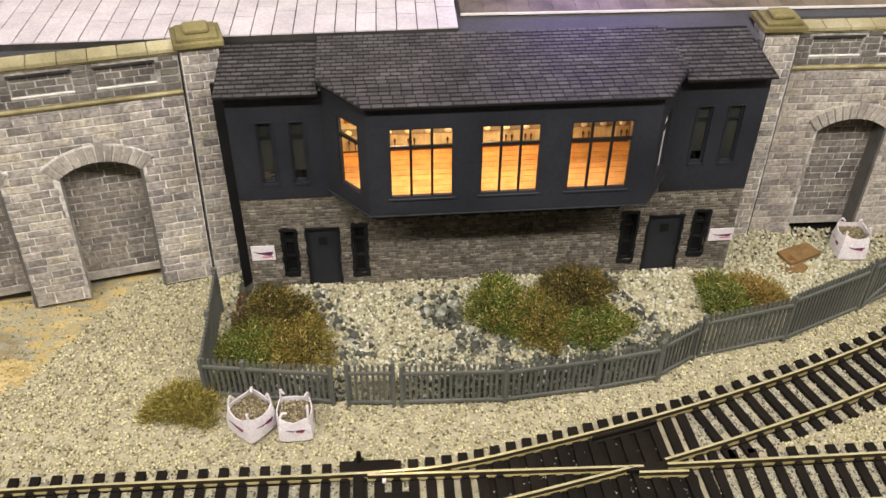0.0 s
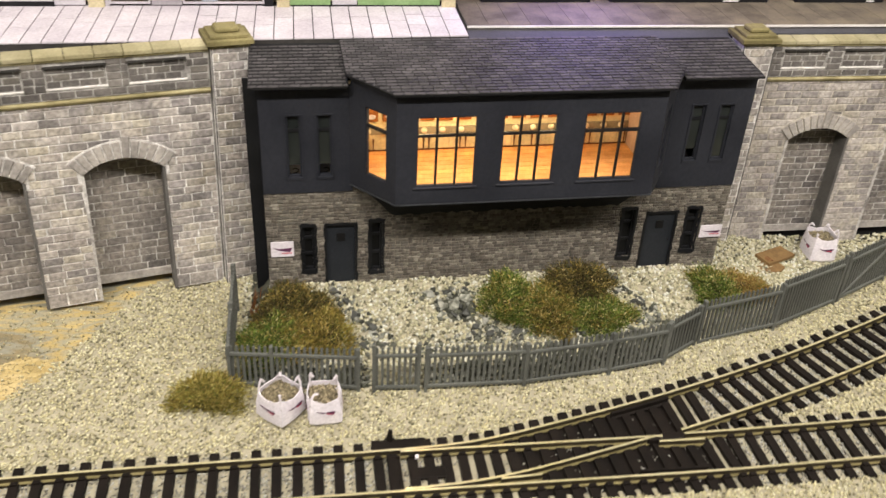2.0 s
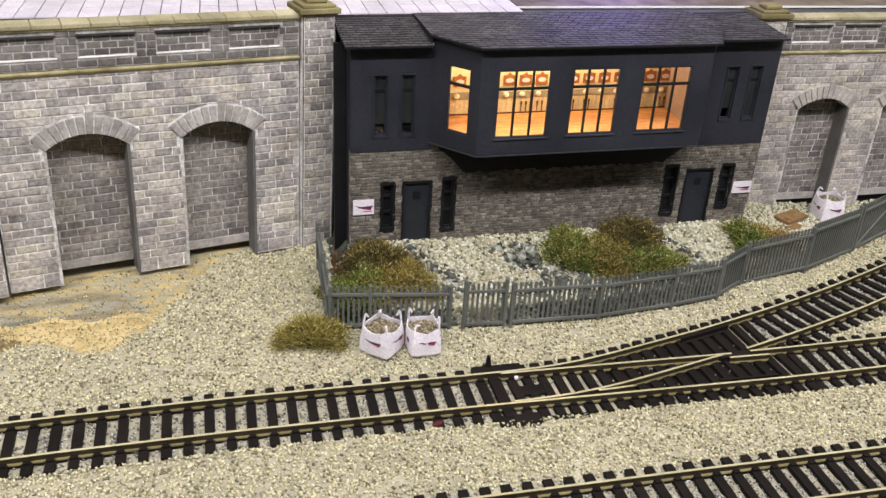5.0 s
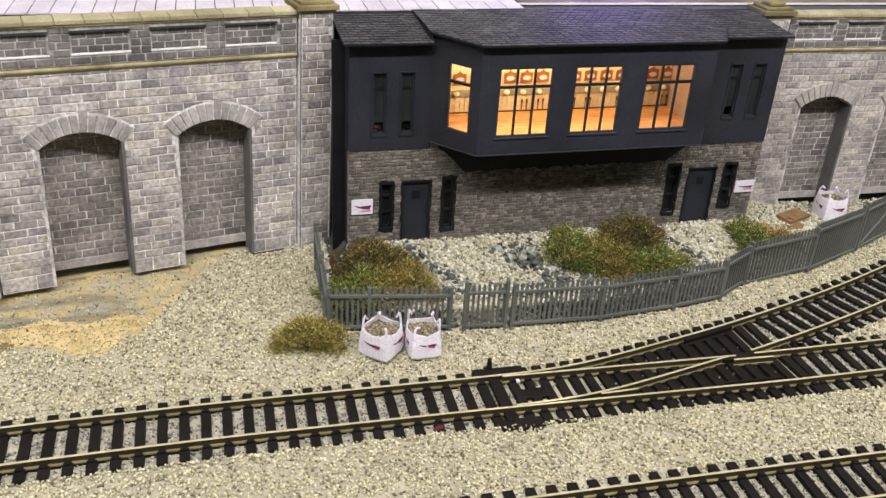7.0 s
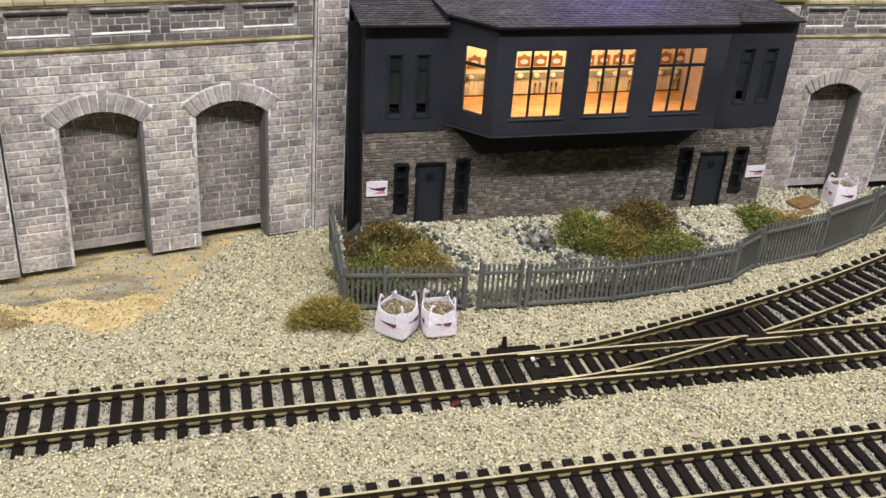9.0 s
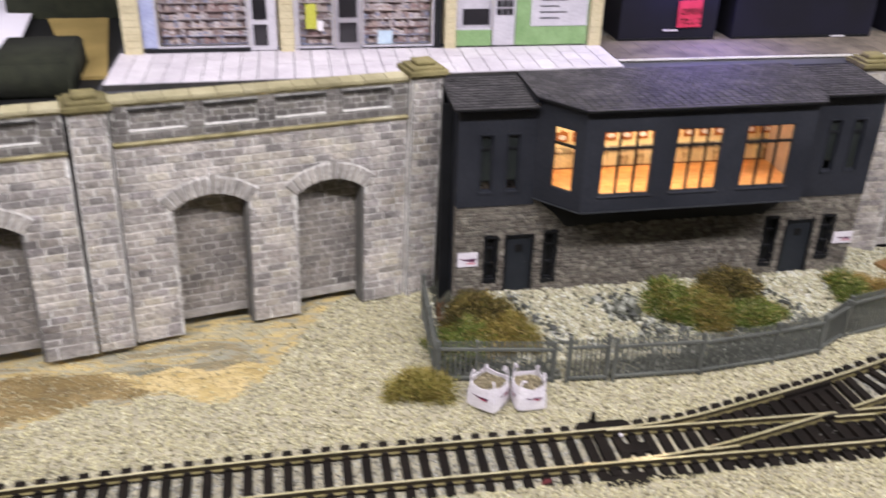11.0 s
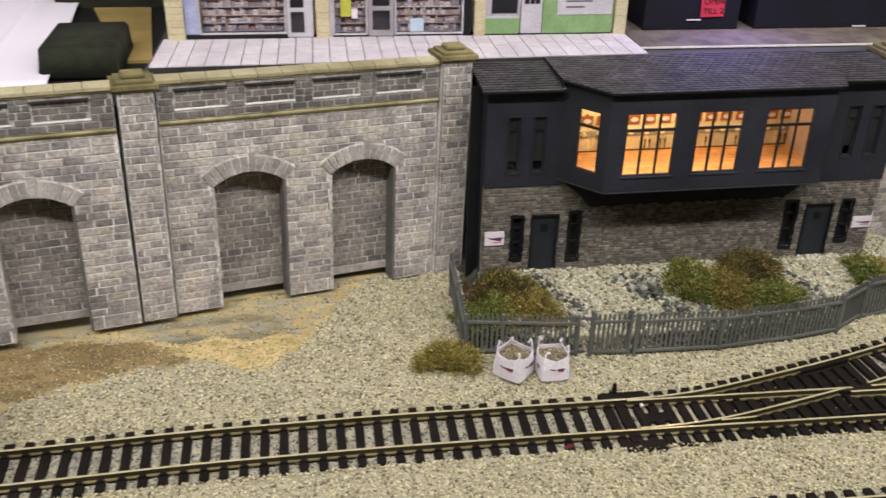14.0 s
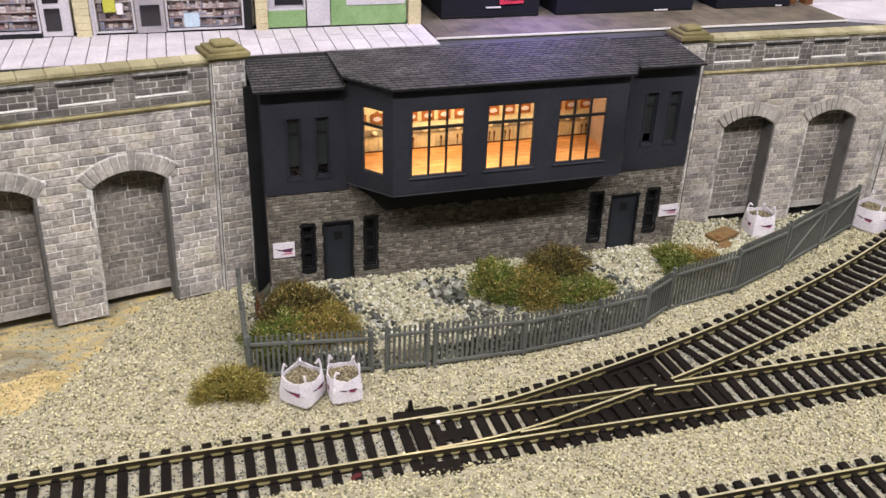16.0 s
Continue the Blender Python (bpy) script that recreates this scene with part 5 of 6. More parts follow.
for i in range(3):
    part("flute_slot", boxm(-4 + i * 1.1, -3.4 + i * 1.1, -1.5 - i * 0.6, 3.2 - i * 0.7, 3.0 + i * 0.05, 3.25), BROWN, cb)

tw = thing("dead_twigs", (-68, 289, float(ground_z(-68, 289))), label="dark brown dead twigs at the building corner", category="twigs")
rnd = random.Random(4)
for i in range(22):
    a = Vector((rnd.uniform(-1.5, 2.5), rnd.uniform(-6, 7), -0.5))
    bm = bmesh.new()
    cyl(bm, 0.35, a, a + Vector((rnd.uniform(-1.5, 1.5), rnd.uniform(-2, 2), rnd.uniform(3, 7))), 5, 0.1)
    part("stem", bm, BROWN, tw)

scrap = thing("plastic_scrap", (-44.8, 180.6, -2.2), 20, 0, "small dark red plastic scrap by the sleepers", "scrap")
bm = bmesh.new()
slab(bm, [(-2.2, -0.8), (1.4, -1.1), (2.4, 0.2), (0.3, 1.2), (-1.8, 0.7)], -0.5, lambda x, y: 0.5 + 0.1 * x)
part("chip", bm, mat("dark_red_plastic", ["45191c", "582528"], 4, 0.5), scrap)

# ---- street behind the walls ----
STREET = mat("grey_road_card", ["3f3f43", "4d4d51"], 30, 0.85, bump=0.08)
PAVE = mat("pinkish_white_slab", ["b4adb3", "c6c0c4"], 16, 0.8, by="object", vary=0.05)
PAVE2 = mat("buff_pavement", ["544d43", "685f54", "746a5a"], 12, 0.85, by="object", vary=0.14, bump=0.1)
CREAM = mat("cream_shop_pier", ["b3a888", "bfb595"], 12, 0.8, by="object", vary=0.05)
SHOPGREEN = mat("green_shop_paint", ["6f8d5d", "809c6e"], 10, 0.7)
WHITEPAINT = mat("white_shop_paint", ["aba7ae", "b8b4ba"], 10, 0.6)
NAVY = mat("navy_black_card", ["0c0b15", "121122"], 30, 0.7)
PANE = mat("dark_shop_glass", ["1e1d20", "2a282b"], 20, 0.15, fine=0, spec=0.5)
GOODS = mat("shop_goods", ["7e706e", "948886"], 4, 0.7, by="island", vary=0.75, hues=["8b7976", "a29390", "6a5958", "b8b0b0", "8f7972", "ada2a0", "75727a", "c4bebe", "805f5d", "9c9393", "78809a", "ad9b91"])
GOODSBACK = mat("dim_shop_interior", ["71615d", "837370"], 5, 0.8)
KERBW = mat("white_kerb_edge", ["c8c4be", "d6d2cc"], 10, 0.8)
HEDGE = mat("dark_green_foam", ["1b1d14", "26291c"], 6, 0.95, bump=0.3)
PAPER = mat("white_tissue_sheet", ["ccc7d0", "d8d3dc"], 90, 0.8, fine=0)
OCHRE = mat("ochre_board", ["7a683a", "8e7a48"], 30, 0.85, bump=0.1)
PINK = mat("pink_red_sign", ["b8304c", "cc3c58"], 8, 0.6)
bm = bmesh.new()
slab(bm, [(-215, 325), (147, 325.5), (149, 346.0), (460, 346.4), (460, 700), (-215, 700)], 96, 107.4)
tagged(part("road", bm, STREET), "dark grey road behind the building", "road", kind="structure")
tagged(part("street_board", boxm(-460, -215, 285, 700, 96, 107.0), BLACK), "black board at street level", "board", kind="structure")

# slabs in front of the shops, each a piece
pv = thing("pavement", (0, 0, 0), label="pinkish white paving slabs before the shop fronts", category="pavement", kind="structure")
tagged(pv, kind="structure")
bm = bmesh.new()
slab(bm, [(-212, 327.6), (27, 336.2), (27, 377.5), (-212, 377.5)], 107.4, 110.0)
part("slab_bed", bm, TRIMCARD, pv)
rnd = random.Random(6)
nslab = 29
for i in range(nslab):
    u0, u1 = -212 + 239 * i / nslab, -212 + 239 * (i + 1) / nslab
    f = lambda u: 327.6 + 8.6 * (u + 212) / 239
    cuts = rnd.choice(((0.5,), (0.35, 0.68), (0.62,), (0.4,)))
    t = [0.0, *cuts, 1.0]
    for a, b in zip(t, t[1:]):
        bm = bmesh.new()
        g = lambda u, k: f(u) + (377.3 - f(u)) * k
        slab(bm, [(u0 + 0.22, g(u0, a) + 0.3), (u1 - 0.22, g(u1, a) + 0.3), (u1 - 0.22, g(u1, b) - 0.3), (u0 + 0.22, g(u0, b) - 0.3)], 109.9, 110.5)
        part("paving_slab", bm, PAVE, pv)

p2 = thing("pavement_buff", (0, 0, 0), label="buff stone pavement with a white kerb edge", category="pavement", kind="structure")
part("pavement_bed", boxm(29, 264, 352.6, 470, 107.4, 108.9), CARD, p2)
part("kerb_edge", boxm(29, 264, 352.0, 352.7, 108.3, 109.2), KERBW, p2)
for i in range(24):
    x0 = 29.2 + i * 9.78
    bm = boxm(x0, x0 + 9.6, 352.8, 398, 108.9, 109.3)
    part("paving_slab", bm, PAVE2, p2)
p3 = thing("pavement_pink", (0, 0, 0), label="pale pink pavement by the far shop", category="pavement", kind="structure")
bm = bmesh.new()
slab(bm, [(264.4, 356), (284, 346), (420, 344), (420, 430), (264.4, 430)], 107.4, 109.2)
part("pavement_bed", bm, PAVE, p3)
part("kerb_edge", boxm(284, 420, 343.7, 344.3, 108.4, 109.4), KERBW, p3)

# card shops
SH = 375.5


def shop_base(x0, x1, label):
    s = thing("card_shop", (0, 0, 110.4), label=label, category="shop", group="street shops")
    part("shop_wall", boxm(x0, x1, SH + 8, SH + 30, 0, 66), CREAM, s)
    part("fascia", boxm(x0, x1, SH, SH + 8, 36, 66), WHITEPAINT, s)
    return s


def pier(s, x, w=8.4):
    for i in range(11):
        part("pier_block", boxm(x, x + w, SH - 1.2, SH + 1, i * 3.3, i * 3.3 + 3.15), CREAM, s)


def goods(s, x0, x1, z0, z1, seed):
    """Packets and jars standing side by side in rows on shelves, with gaps."""
    rng = np.random.default_rng(seed)
    bm = bmesh.new()
    rows = max(4, int((z1 - z0) / 3.9))
    step = (z1 - z0) / rows
    for k in range(rows):
        z, x = z0 + k * step, x0 + 0.3
        box(bm, x0, x1, SH + 4.6, SH + 6.5, z - 0.3, z)
        while x < x1 - 0.8:
            w, h, d = rng.uniform(0.6, 2.6), step * rng.uniform(0.35, 0.92), rng.uniform(0.4, 1.6)
            if rng.uniform() > 0.12:
                box(bm, x, min(x + w, x1), SH + 6 - d, SH + 6.5, z, z + h)
                if w > 1.2:
                    box(bm, x + 0.25, min(x + w, x1) - 0.25, SH + 5.9 - d, SH + 6.2, z + h * 0.3, z + h * 0.7)
            x += w + rng.uniform(0.0, 0.3)
    tagged(part("shop_stock", bm, GOODS, s), kind="stuff")
    part("shelf_back", boxm(x0, x1, SH + 6.4, SH + 7, z0 - 0.5, z1 + 0.5), GOODSBACK, s)


def shop_frame(s, x0, x1, z0, z1, w=0.8, material=None):
    bm = bmesh.new()
    for a in ((x0, x0 + w, z0, z1), (x1 - w, x1, z0, z1), (x0 + w, x1 - w, z0, z0 + w), (x0 + w, x1 - w, z1 - w, z1)):
        box(bm, a[0], a[1], SH + 0.2, SH + 1.4, a[2], a[3])
    part("window_frame", bm, material or WHITEPAINT, s)


def shop_door(s, x0, x1, h, panes, material=None):
    d = part("shop_door", boxm(x0, x1, SH + 0.6, SH + 1.6, 0.6, h), material or WHITEPAINT, s)
    for a, b, c, e in panes:
        part("door_pane", boxm(x0 + (x1 - x0) * a, x0 + (x1 - x0) * b, SH + 0.3, SH + 0.8, h * c, h * e), PANE, d)


s1 = shop_base(-209, -135.5, "cream card shop with a crowded goods window")
pier(s1, -209)
part("plinth", boxm(-200, -150, SH + 0.1, SH + 2, 0, 2.3), TRIM, s1)
part("shop_side", boxm(-200.4, -193.5, SH + 1.2, SH + 7, 2.3, 36), mat("pale_blue_panel", ["8f95b4", "a3a8c2"], 9, 0.7), s1)
shop_frame(s1, -193.5, -150.5, 2.3, 36)
goods(s1, -192.5, -151.5, 3.2, 35, 2)
shop_door(s1, -150, -137, 30, ((0.14, 0.66, 0.1, 0.44), (0.14, 0.66, 0.52, 0.92)))
s2 = shop_base(-135, -54.5, "white-framed card shop with shelves in its window")
pier(s2, -135.5, 6.6)
shop_frame(s2, -127, -109.5, 1.2, 36)
part("shop_side", boxm(-128.6, -127.2, SH + 0.2, SH + 5, 0, 36), WHITEPAINT, s2)
goods(s2, -126, -110.5, 2, 35, 5)
part("poster", boxm(-123, -117.6, SH + 3.2, SH + 3.8, 10, 22), mat("lime_poster", ["a8a840", "b9b955"], 8, 0.6), s2)
part("poster", boxm(-117.4, -114.4, SH + 3.0, SH + 3.4, 9, 14), SIGNW, s2)
shop_door(s2, -109, -96, 32, ((0.16, 0.84, 0.12, 0.42), (0.16, 0.84, 0.5, 0.9)), mat("grey_door_paint", ["8a858a", "9a959a"], 8, 0.6))
shop_frame(s2, -95.5, -60, 1.2, 36)
goods(s2, -94.5, -61, 2, 35, 7)
part("display_box", boxm(-87.5, -80.5, SH + 2.4, SH + 4.2, 2, 8.4), mat("pale_blue_box", ["a2b4c4", "b6c6d2"], 5, 0.6), s2)
part("shop_side", boxm(-60, -56, SH + 0.2, SH + 4, 0, 36), TRIM, s2)
s3 = shop_base(-54, 27, "green card shop with a white panelled door")
pier(s3, -54.4, 5.6)
pier(s3, 20.6, 6.4)
part("green_panel", boxm(-48.6, -30.4, SH + 0.2, SH + 3, 0.8, 8.8), SHOPGREEN, s3)
part("plinth", boxm(-48.6, 20, SH + 0.1, SH + 3, 0, 0.8), TRIM, s3)
shop_frame(s3, -48.6, -30.4, 8.8, 30)
part("window_back", boxm(-48.6, -30.4, SH + 2, SH + 3, 8.8, 30), WHITEPAINT, s3)
part("black_notice", boxm(-45, -31.6, SH + 1.5, SH + 2, 11.2, 19), PANE, s3)
shop_door(s3, -29.6, -18.4, 26, ((0.14, 0.36, 0.62, 0.74), (0.4, 0.62, 0.62, 0.74), (0.66, 0.88, 0.62, 0.74), (0.14, 0.36, 0.77, 0.9), (0.4, 0.62, 0.77, 0.9), (0.66, 0.88, 0.77, 0.9)))
part("green_panel", boxm(-18, 19.8, SH + 0.2, SH + 3, 0.8, 36), SHOPGREEN, s3)
part("window_board", boxm(-10.5, 19, SH - 0.2, SH + 0.3, 10.4, 30), WHITEPAINT, s3)
for i in range(4):
    part("notice_line", boxm(-6, 4 + (i % 2) * 4, SH - 0.35, SH - 0.2, 14 + i * 3, 14.7 + i * 3), STREET, s3)

# dark buildings across the street
for i, (x0, x1) in enumerate(((41, 95), (105, 187), (202, 250))):
    d = thing("dark_building", (0, 0, 109.3), label=("navy-black card building with a pink opening sign", "long navy-black card building on the pavement", "navy-black card building beyond the others")[i], category="building", group="dark buildings")
    part("building_wall", boxm(x0, x1, 386, 440, 0, 90), NAVY, d)
    part("base_strip", boxm(x0 + 1, x1 - 1, 385.4, 386, 0.2, 1.4), TRIM, d)
    part("white_scrap", boxm(x0 + (24 if i == 0 else 58 if i == 1 else 38), x0 + (32 if i == 0 else 66 if i == 1 else 42), 384.8, 385.4, 5.2 if i == 0 else 0.6, 5.9 if i == 0 else 1.2), SIGNW, d)
os_ = thing("opening_sign", (72.5, 385.4, 116.2), 0, -2, "pink-red sign with dark lettering on the navy building", "sign")
part("plate", boxm(0, 13.2, -0.6, 0, 0, 14), PINK, os_)
for k, word in enumerate(("OPEN", "TILL 2")):
    cu = bpy.data.curves.new("lettering", "FONT")
    cu.body, cu.size, cu.extrude = word, 4.6 * U, 0.1 * U
    dg = new("lettering_source", cu)
    bpy.context.view_layer.update()
    me = bpy.data.meshes.new_from_object(dg)
    bpy.data.objects.remove(dg)
    me.materials.append(TRIM)
    ob = put("lettering", me, os_, m=Matrix.Translation((1.0, -0.72, 6.8 - k * 5.2)) @ Matrix.Rotation(radians(90), 4, "X"))
far = thing("far_shop", (0, 0, 109.2), label="brown-framed pale shop front beyond the pink pavement", category="shop")
part("shop_post", boxm(262, 267, 388, 394, 0, 60), BROWN, far)
part("shop_post", boxm(252, 257, 390, 396, 0, 60), BROWN, far)
part("shop_front", boxm(268, 420, 392, 400, 0, 60), WHITEPAINT, far)

# things left of the shops
hd = thing("foam_block", (-241, 344, 107.2), 3, 0, "dark green foam block on the street board", "foam block")
bm = boxm(-18, 17, -24, 26, 0, 14.5)
for v in bm.verts:
    if v.co.z > 6:
        v.co.x *= 0.94
        v.co.y = -20 if v.co.y < 0 else 25
bmesh.ops.bevel(bm, geom=bm.edges[:], offset=1.1, segments=3, affect="EDGES")
part("foam", bm, HEDGE, hd, smooth=True)
ob_ = thing("ochre_board", (-240, 430, 107.2), 0, 0, "ochre board lying behind the foam block", "board")
bm = bmesh.new()
slab(bm, [(-22, 28), (10, 28), (27, -84), (13, -84)], 0, 1.6)
part("board", bm, OCHRE, ob_)
part("dark_block", boxm(-44, 24, 33, 60, 0, 22), HEDGE, ob_)
sheet = thing("tissue_sheet", (0, 0, 0), label="white tissue sheet laid loosely over the scenery", category="sheet")
bm = bmesh.new()
nx, ny = 150, 40
grid = []
for i in range(nx + 1):
    row = []
    for j in range(ny + 1):
        u, w = i / nx, j / ny
        y = 296 + 10 * u + 330 * w
        x = -460 + (209 - 42 * w) * u
        d1 = x + 280 + 0.085 * (y - 300)
        fold = max(0.0, 5.0 - abs(d1) * (1.6 if d1 < 0 else 0.55)) + max(0.0, 2.5 - abs(d1 + 34) * 0.4)
        z = 110.6 + fold * (0.3 + w) + 1.2 * noise.noise(Vector((x * 0.02, y * 0.012, 3))) + 0.3 * noise.noise(Vector((x * 0.1, y * 0.08, 7)))
        row.append(bm.verts.new((x, y, z)))
    grid.append(row)
for i in range(nx):
    for j in range(ny):
        bm.faces.new((grid[i][j], grid[i + 1][j], grid[i + 1][j + 1], grid[i][j + 1]))
sob = part("sheet", bm, PAPER, sheet, smooth=True)
md = sob.modifiers.new("thickness", "SOLIDIFY")
md.thickness, md.offset = 0.4 * U, -1
box_ = thing("paper_packet", (-287, 292, 107.6), 6, 0, "white paper packet with small dark print", "packet")
part("packet", boxm(-150, 24, -2.5, 0.5, 0, 4.4, bevel=0.2), WHITEPAINT, box_)
cu = bpy.data.curves.new("lettering", "FONT")
cu.body, cu.size, cu.extrude, cu.space_character = "scenery", 5.6 * U, 0.05 * U, 1.25
dg = new("lettering_source", cu)
bpy.context.view_layer.update()
me = bpy.data.meshes.new_from_object(dg)
bpy.data.objects.remove(dg)
me.materials.append(TRIM)
put("lettering", me, box_, m=Matrix.Translation((-18, -2.6, 0.9)) @ Matrix.Rotation(radians(90), 4, "X"))

# ---- locomotive, standing on the rear track ----
LGREY = mat("loco_grey_paint", ["6a6966", "74736f"], 40, 0.4, fine=3)
LBLACK = mat("loco_black_paint", ["141414", "1c1c1b"], 30, 0.35, fine=3)
LYELLOW = mat("loco_yellow_paint", ["d8b416", "e4c22a"], 20, 0.4, fine=3)
LGLASS = mat("loco_window_glass", ["0c0d0e", "16171a"], 20, 0.08, fine=0, spec=0.6)
LORANGE = mat("loco_orange_line", ["b5683e", "c5784a"], 20, 0.5)
LRED = mat("loco_red_fitting", ["a02838", "b83848"], 6, 0.5)
LSILVER = mat("loco_bright_metal", ["a0a0a0", "c4c4c4"], 6, 0.3, 1.0)
LX, LY = -272.0, 189.2
loco = thing("diesel_locomotive", (LX, LY, HEAD), 2.5, 0, "grey and black model diesel locomotive with yellow nose", "locomotive")
HW = 19.5


def section(x, zb, zs, zt, hw, k=0.8, n=9):
    """A body cross-section: straight sides up to zs, then a curved top to zt."""
    pts = [(x, -hw, zb), (x, -hw, zs)]
    for i in range(1, n):
        a = math.pi * i / n
        pts.append((x, -hw * math.cos(a), zs + (zt - zs) * math.sin(a) ** k))
    return pts + [(x, hw, zs), (x, hw, zb)]


def loft(secs, material, name, label="", mi=None):
    bm = bmesh.new()
    rings = [[bm.verts.new(p) for p in s] for s in secs]
    for a, b in zip(rings, rings[1:]):
        for i in range(len(a)):
            j = (i + 1) % len(a)
            bm.faces.new((a[i], b[i], b[j], a[j]))
    bm.faces.new(rings[0][::-1])
    bm.faces.new(rings[-1])
    if mi:
        for f in bm.faces:
            f.material_index = mi(f.calc_center_median(), f)
    return part(name, bm, material, loco, label)


# local x runs forwards; the nose front is at 0, the tail at -278
loft([section(-252, 11, 42, 59, HW), section(-26, 11, 42, 59, HW)], [LGREY, LBLACK], "body", mi=lambda c, f: int(c.z > 44))
loft([section(-26, 11, 42, 58, HW), section(-19, 11, 38, 48, HW)], [LGREY, LBLACK, LGLASS], "cab_front", mi=lambda c, f: 2 if c.z > 44 else 1)
nose = loft([section(-19.2, 11, 38, 46.5, HW - 0.6, 0.45), section(-7, 11, 37.5, 46, HW - 1.0, 0.45), section(-3.4, 11, 37, 45.4, HW - 2.0, 0.45), section(-1.0, 12, 36.5, 44, HW - 3.6, 0.45), section(0.4, 12, 34, 40, HW - 5.5, 0.45)], [LGREY, LBLACK, LYELLOW], "nose",
            mi=lambda c, f: 2 if c.x > -1.5 and c.z < 39 else (0 if c.x > -5.4 and c.z < 37 else 1))
loft([section(-278, 11, 38, 47, HW - 0.6), section(-252, 11, 38, 48, HW)], [LBLACK], "rear_nose")
part("underframe", boxm(-276, -2, -17, 17, 7.5, 11.5, bevel=0.5), LBLACK, loco)
part("fuel_tank", boxm(-170, -106, -15, 15, 2.4, 7.6, bevel=1), LBLACK, loco)
part("buffer_beam", boxm(-2.5, 1.2, -17.5, 17.5, 7.0, 12.2, bevel=0.3), LBLACK, loco)
for s in (-1, 1):
    part("cant_line", boxm(-252, -26, s * (HW + 0.05) - 0.1, s * (HW + 0.05) + 0.1, 41.2, 42.4), LORANGE, loco)
    part("cab_window", boxm(-36, -27.4, s * HW - 0.2, s * HW + 0.2, 30, 40), LGLASS, loco)
    d = part("cab_door", boxm(-46, -37.4, s * HW - 0.25, s * HW + 0.25, 11.6, 41), LGREY, loco)
    part("door_pane", boxm(-44.4, -39, s * HW - 0.4, s * HW + 0.4, 31, 39.6), LGLASS, d)
    part("footstep", boxm(-46.5, -37, s * HW - 1.2, s * HW + 1.2, 11.4, 12.6), LSILVER, loco)
    part("side_grille", boxm(-82, -54, s * HW - 0.2, s * HW + 0.2, 22, 38), LGLASS, loco)
    part("red_strip", boxm(-128, -102, s * HW - 0.15, s * HW + 0.15, 27, 30), LRED, loco)
    part("lettering_bar", boxm(-165, -98, s * HW - 0.12, s * HW + 0.12, 19, 23), CARD, loco)
    part("nose_stripe", boxm(-12, -4.4, s * (HW - 0.75) - 0.2, s * (HW - 0.75) + 0.2, 15, 18.6), LGREY, loco)
    part("tail_lamp", boxm(-7.6, -4.8, s * (HW - 0.8) - 0.5, s * (HW - 0.8) + 0.5, 15, 19, bevel=0.3), mat("pink_lamp_lens", ["d8a0a8", "e4b4ba"], 5, 0.3), loco)
    bm = bmesh.new()
    cyl(bm, 1.3, (0.8, s * 11.5, 9.8), (4.5, s * 11.5, 9.8), 10)
    cyl(bm, 2.9, (4.5, s * 11.5, 9.8), (5.3, s * 11.5, 9.8), 14)
    part("buffer", bm, LBLACK, loco)
    bm = bmesh.new()
    slab(bm, [(0.8, s * 5.5), (3.2, s * 5.0), (-1.5, s * 16.0), (-3.5, s * 15.5)][::s], 1.0, 7.0)
    part("snowplough", bm, LYELLOW, loco)
    for x in (-1.0, 1.2):
        part("headcode_lamp", boxm(0.4 + 0.0 * x, 1.6, s * 6.5 - 1.1, s * 6.5 + 1.1, 33.0 if x < 0 else 24, 35.2 if x < 0 else 26.2, bevel=0.3), LSILVER, loco)
    # handrails on the nose
    bm = bmesh.new()
    cyl(bm, 0.25, (1.0, s * 12, 20), (2.4, s * 12, 22), 5)
    cyl(bm, 0.25, (2.4, s * 12, 22), (2.4, s * 12, 31), 5)
    part("handrail", bm, LSILVER, loco)
bm = bmesh.new()
for a, b in (((1.2, -1, 8), (4, -1, 8)), ((4, -1, 8), (5, 0, 4)), ((1.2, 4, 9), (3.4, 4.4, 3)), ((1.2, -4.5, 9), (3.4, -5, 3))):
    cyl(bm, 0.5, a, b, 6)
part("coupling_pipes", bm, LSILVER, loco)
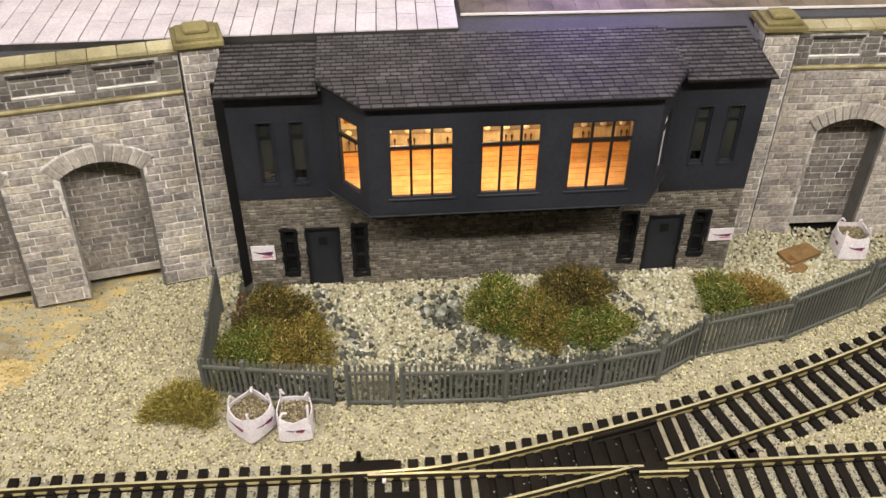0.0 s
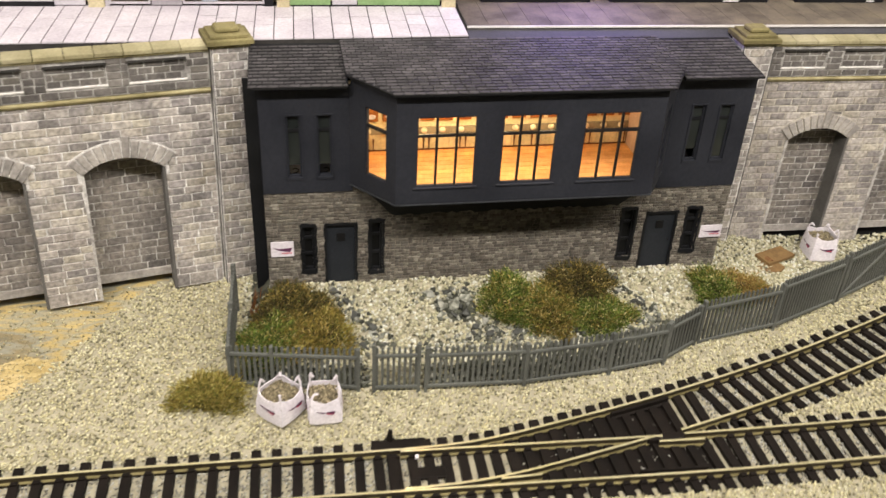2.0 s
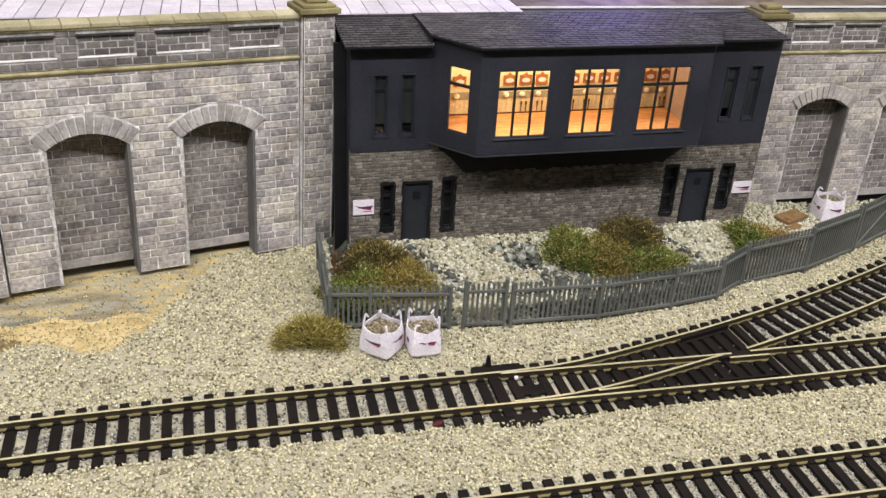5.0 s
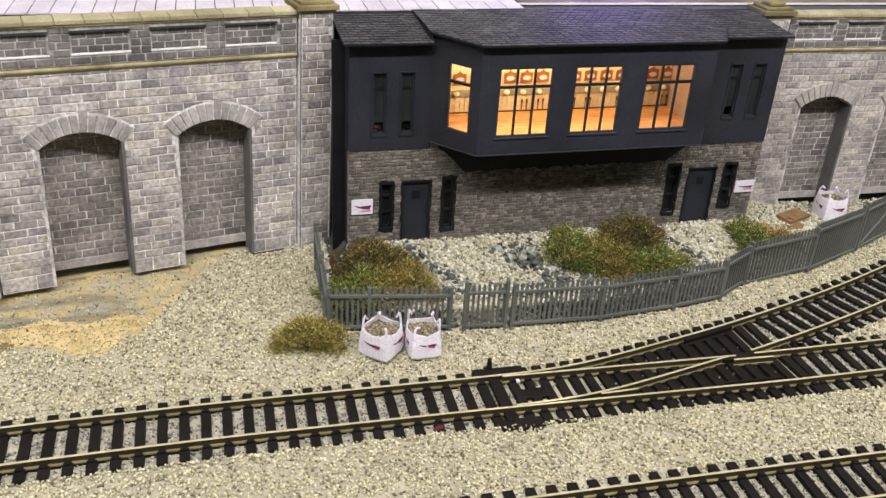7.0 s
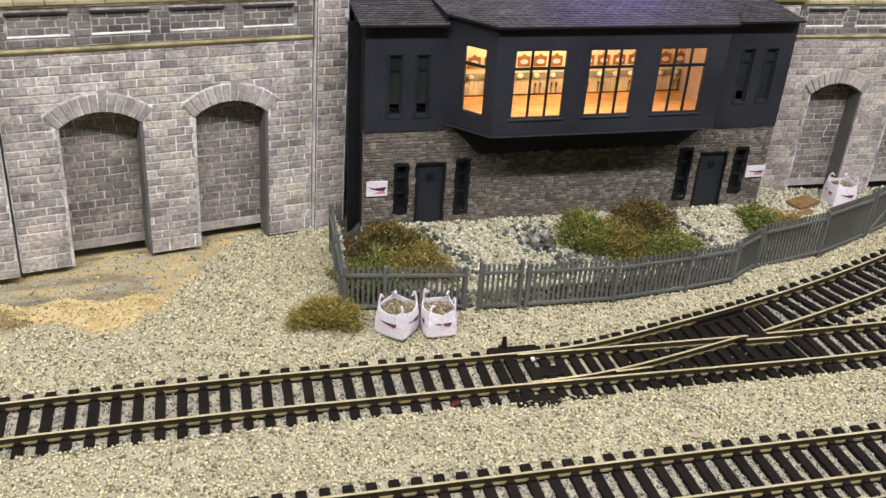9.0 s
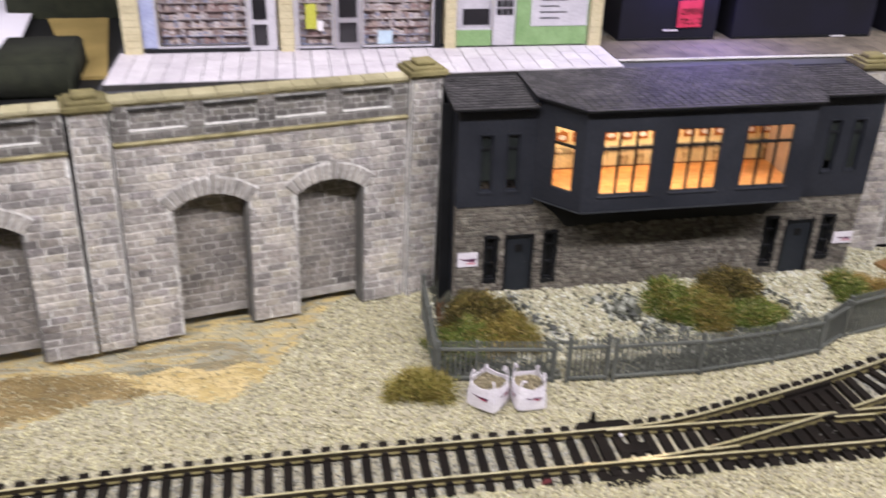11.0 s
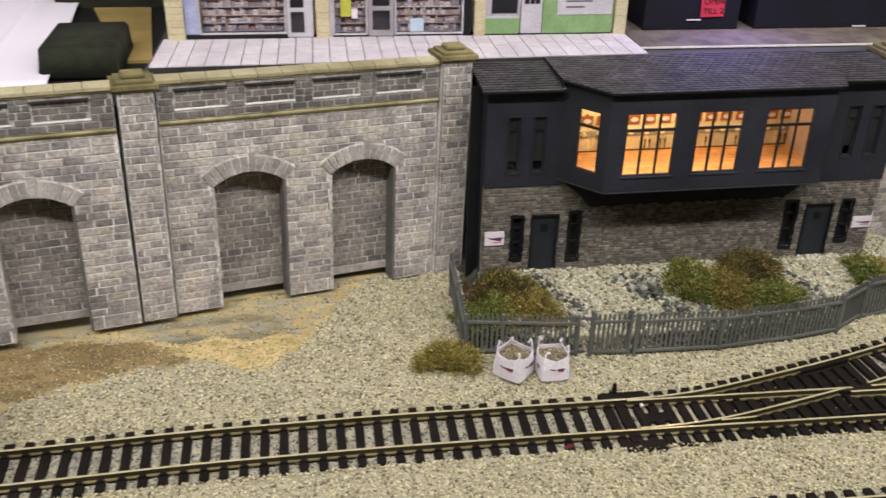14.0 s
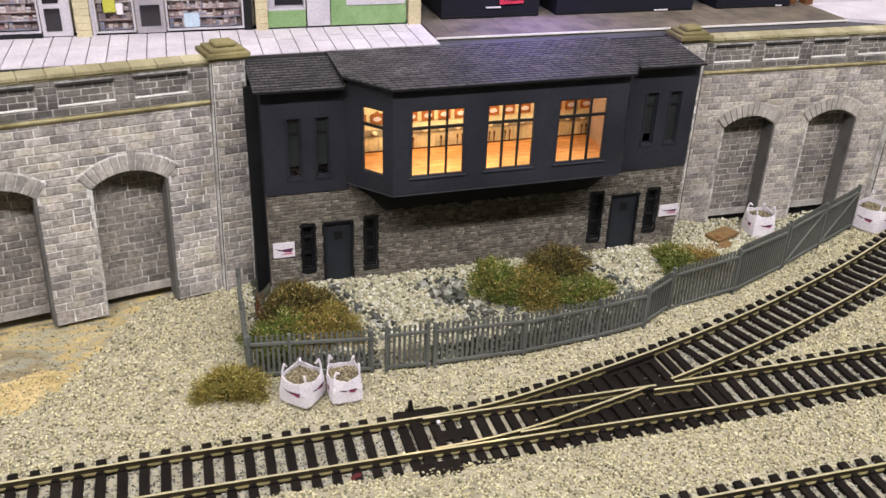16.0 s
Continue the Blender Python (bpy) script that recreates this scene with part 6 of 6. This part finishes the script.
for bx in (-48, -228):
    bg = part("bogie", boxm(bx - 38, bx + 38, -13.5, 13.5, 3.4, 7.4, bevel=0.6), LBLACK, loco)
    for k in (-27, 0, 27):
        for s in (-1, 1):
            bm = bmesh.new()
            cyl(bm, 7.2, (bx + k, s * 8.7, 7.2), (bx + k, s * 10.6, 7.2), 20)
            cyl(bm, 7.9, (bx + k, s * 8.3, 7.2), (bx + k, s * 8.75, 7.2), 20)
            part("wheel", bm, LBLACK, bg)
            part("axle_box", boxm(bx + k - 3, bx + k + 3, s * 14 - 1.2, s * 14 + 1.2, 3.4, 9, bevel=0.4), LBLACK, bg)
            bm = bmesh.new()
            cyl(bm, 1.3, (bx + k, s * 15.2, 6), (bx + k, s * 15.8, 6), 10)
            part("axle_cap", bm, LYELLOW if k else LRED, bg)

# ---- hall round the layout ----
HALLWALL = mat("magnolia_hall_wall", ["a39f97", "b2aea6"], 600, 0.9)
HALLFLOOR = mat("brown_hall_floor", ["3c3630", "4a443c"], 500, 0.6)
HALLCEIL = mat("white_hall_ceiling", ["b4b2ae", "c0beba"], 700, 0.9)
for name, v, c in (("floor", (-1500, 1500, -1500, 1800, -1010, -1000), HALLFLOOR), ("ceiling", (-1500, 1500, -1500, 1800, 2050, 2060), HALLCEIL), ("wall_hall_north", (-1500, 1500, 1780, 1800, -1000, 2050), HALLWALL),
                   ("wall_hall_south", (-1500, 1500, -1500, -1480, -1000, 2050), HALLWALL), ("wall_hall_west", (-1500, -1480, -1480, 1780, -1000, 2050), HALLWALL), ("wall_hall_east", (1480, 1500, -1480, 1780, -1000, 2050), HALLWALL)):
    tagged(part(name, boxm(*v), c), "plain " + name.split("_")[0] + " of the exhibition hall", name.split("_")[0], kind="structure")
tagged(part("baseboard", boxm(-620, 460, 70, 700, -60, -5.2), BLACK), "black painted layout baseboard", "baseboard", kind="structure")
for x in (-560, 400):
    for y in (110, 640):
        tagged(part("trestle_leg", boxm(x - 20, x + 20, y - 20, y + 20, -1000, -60), OCHRE), "square timber leg under the layout board", "leg", "layout legs")
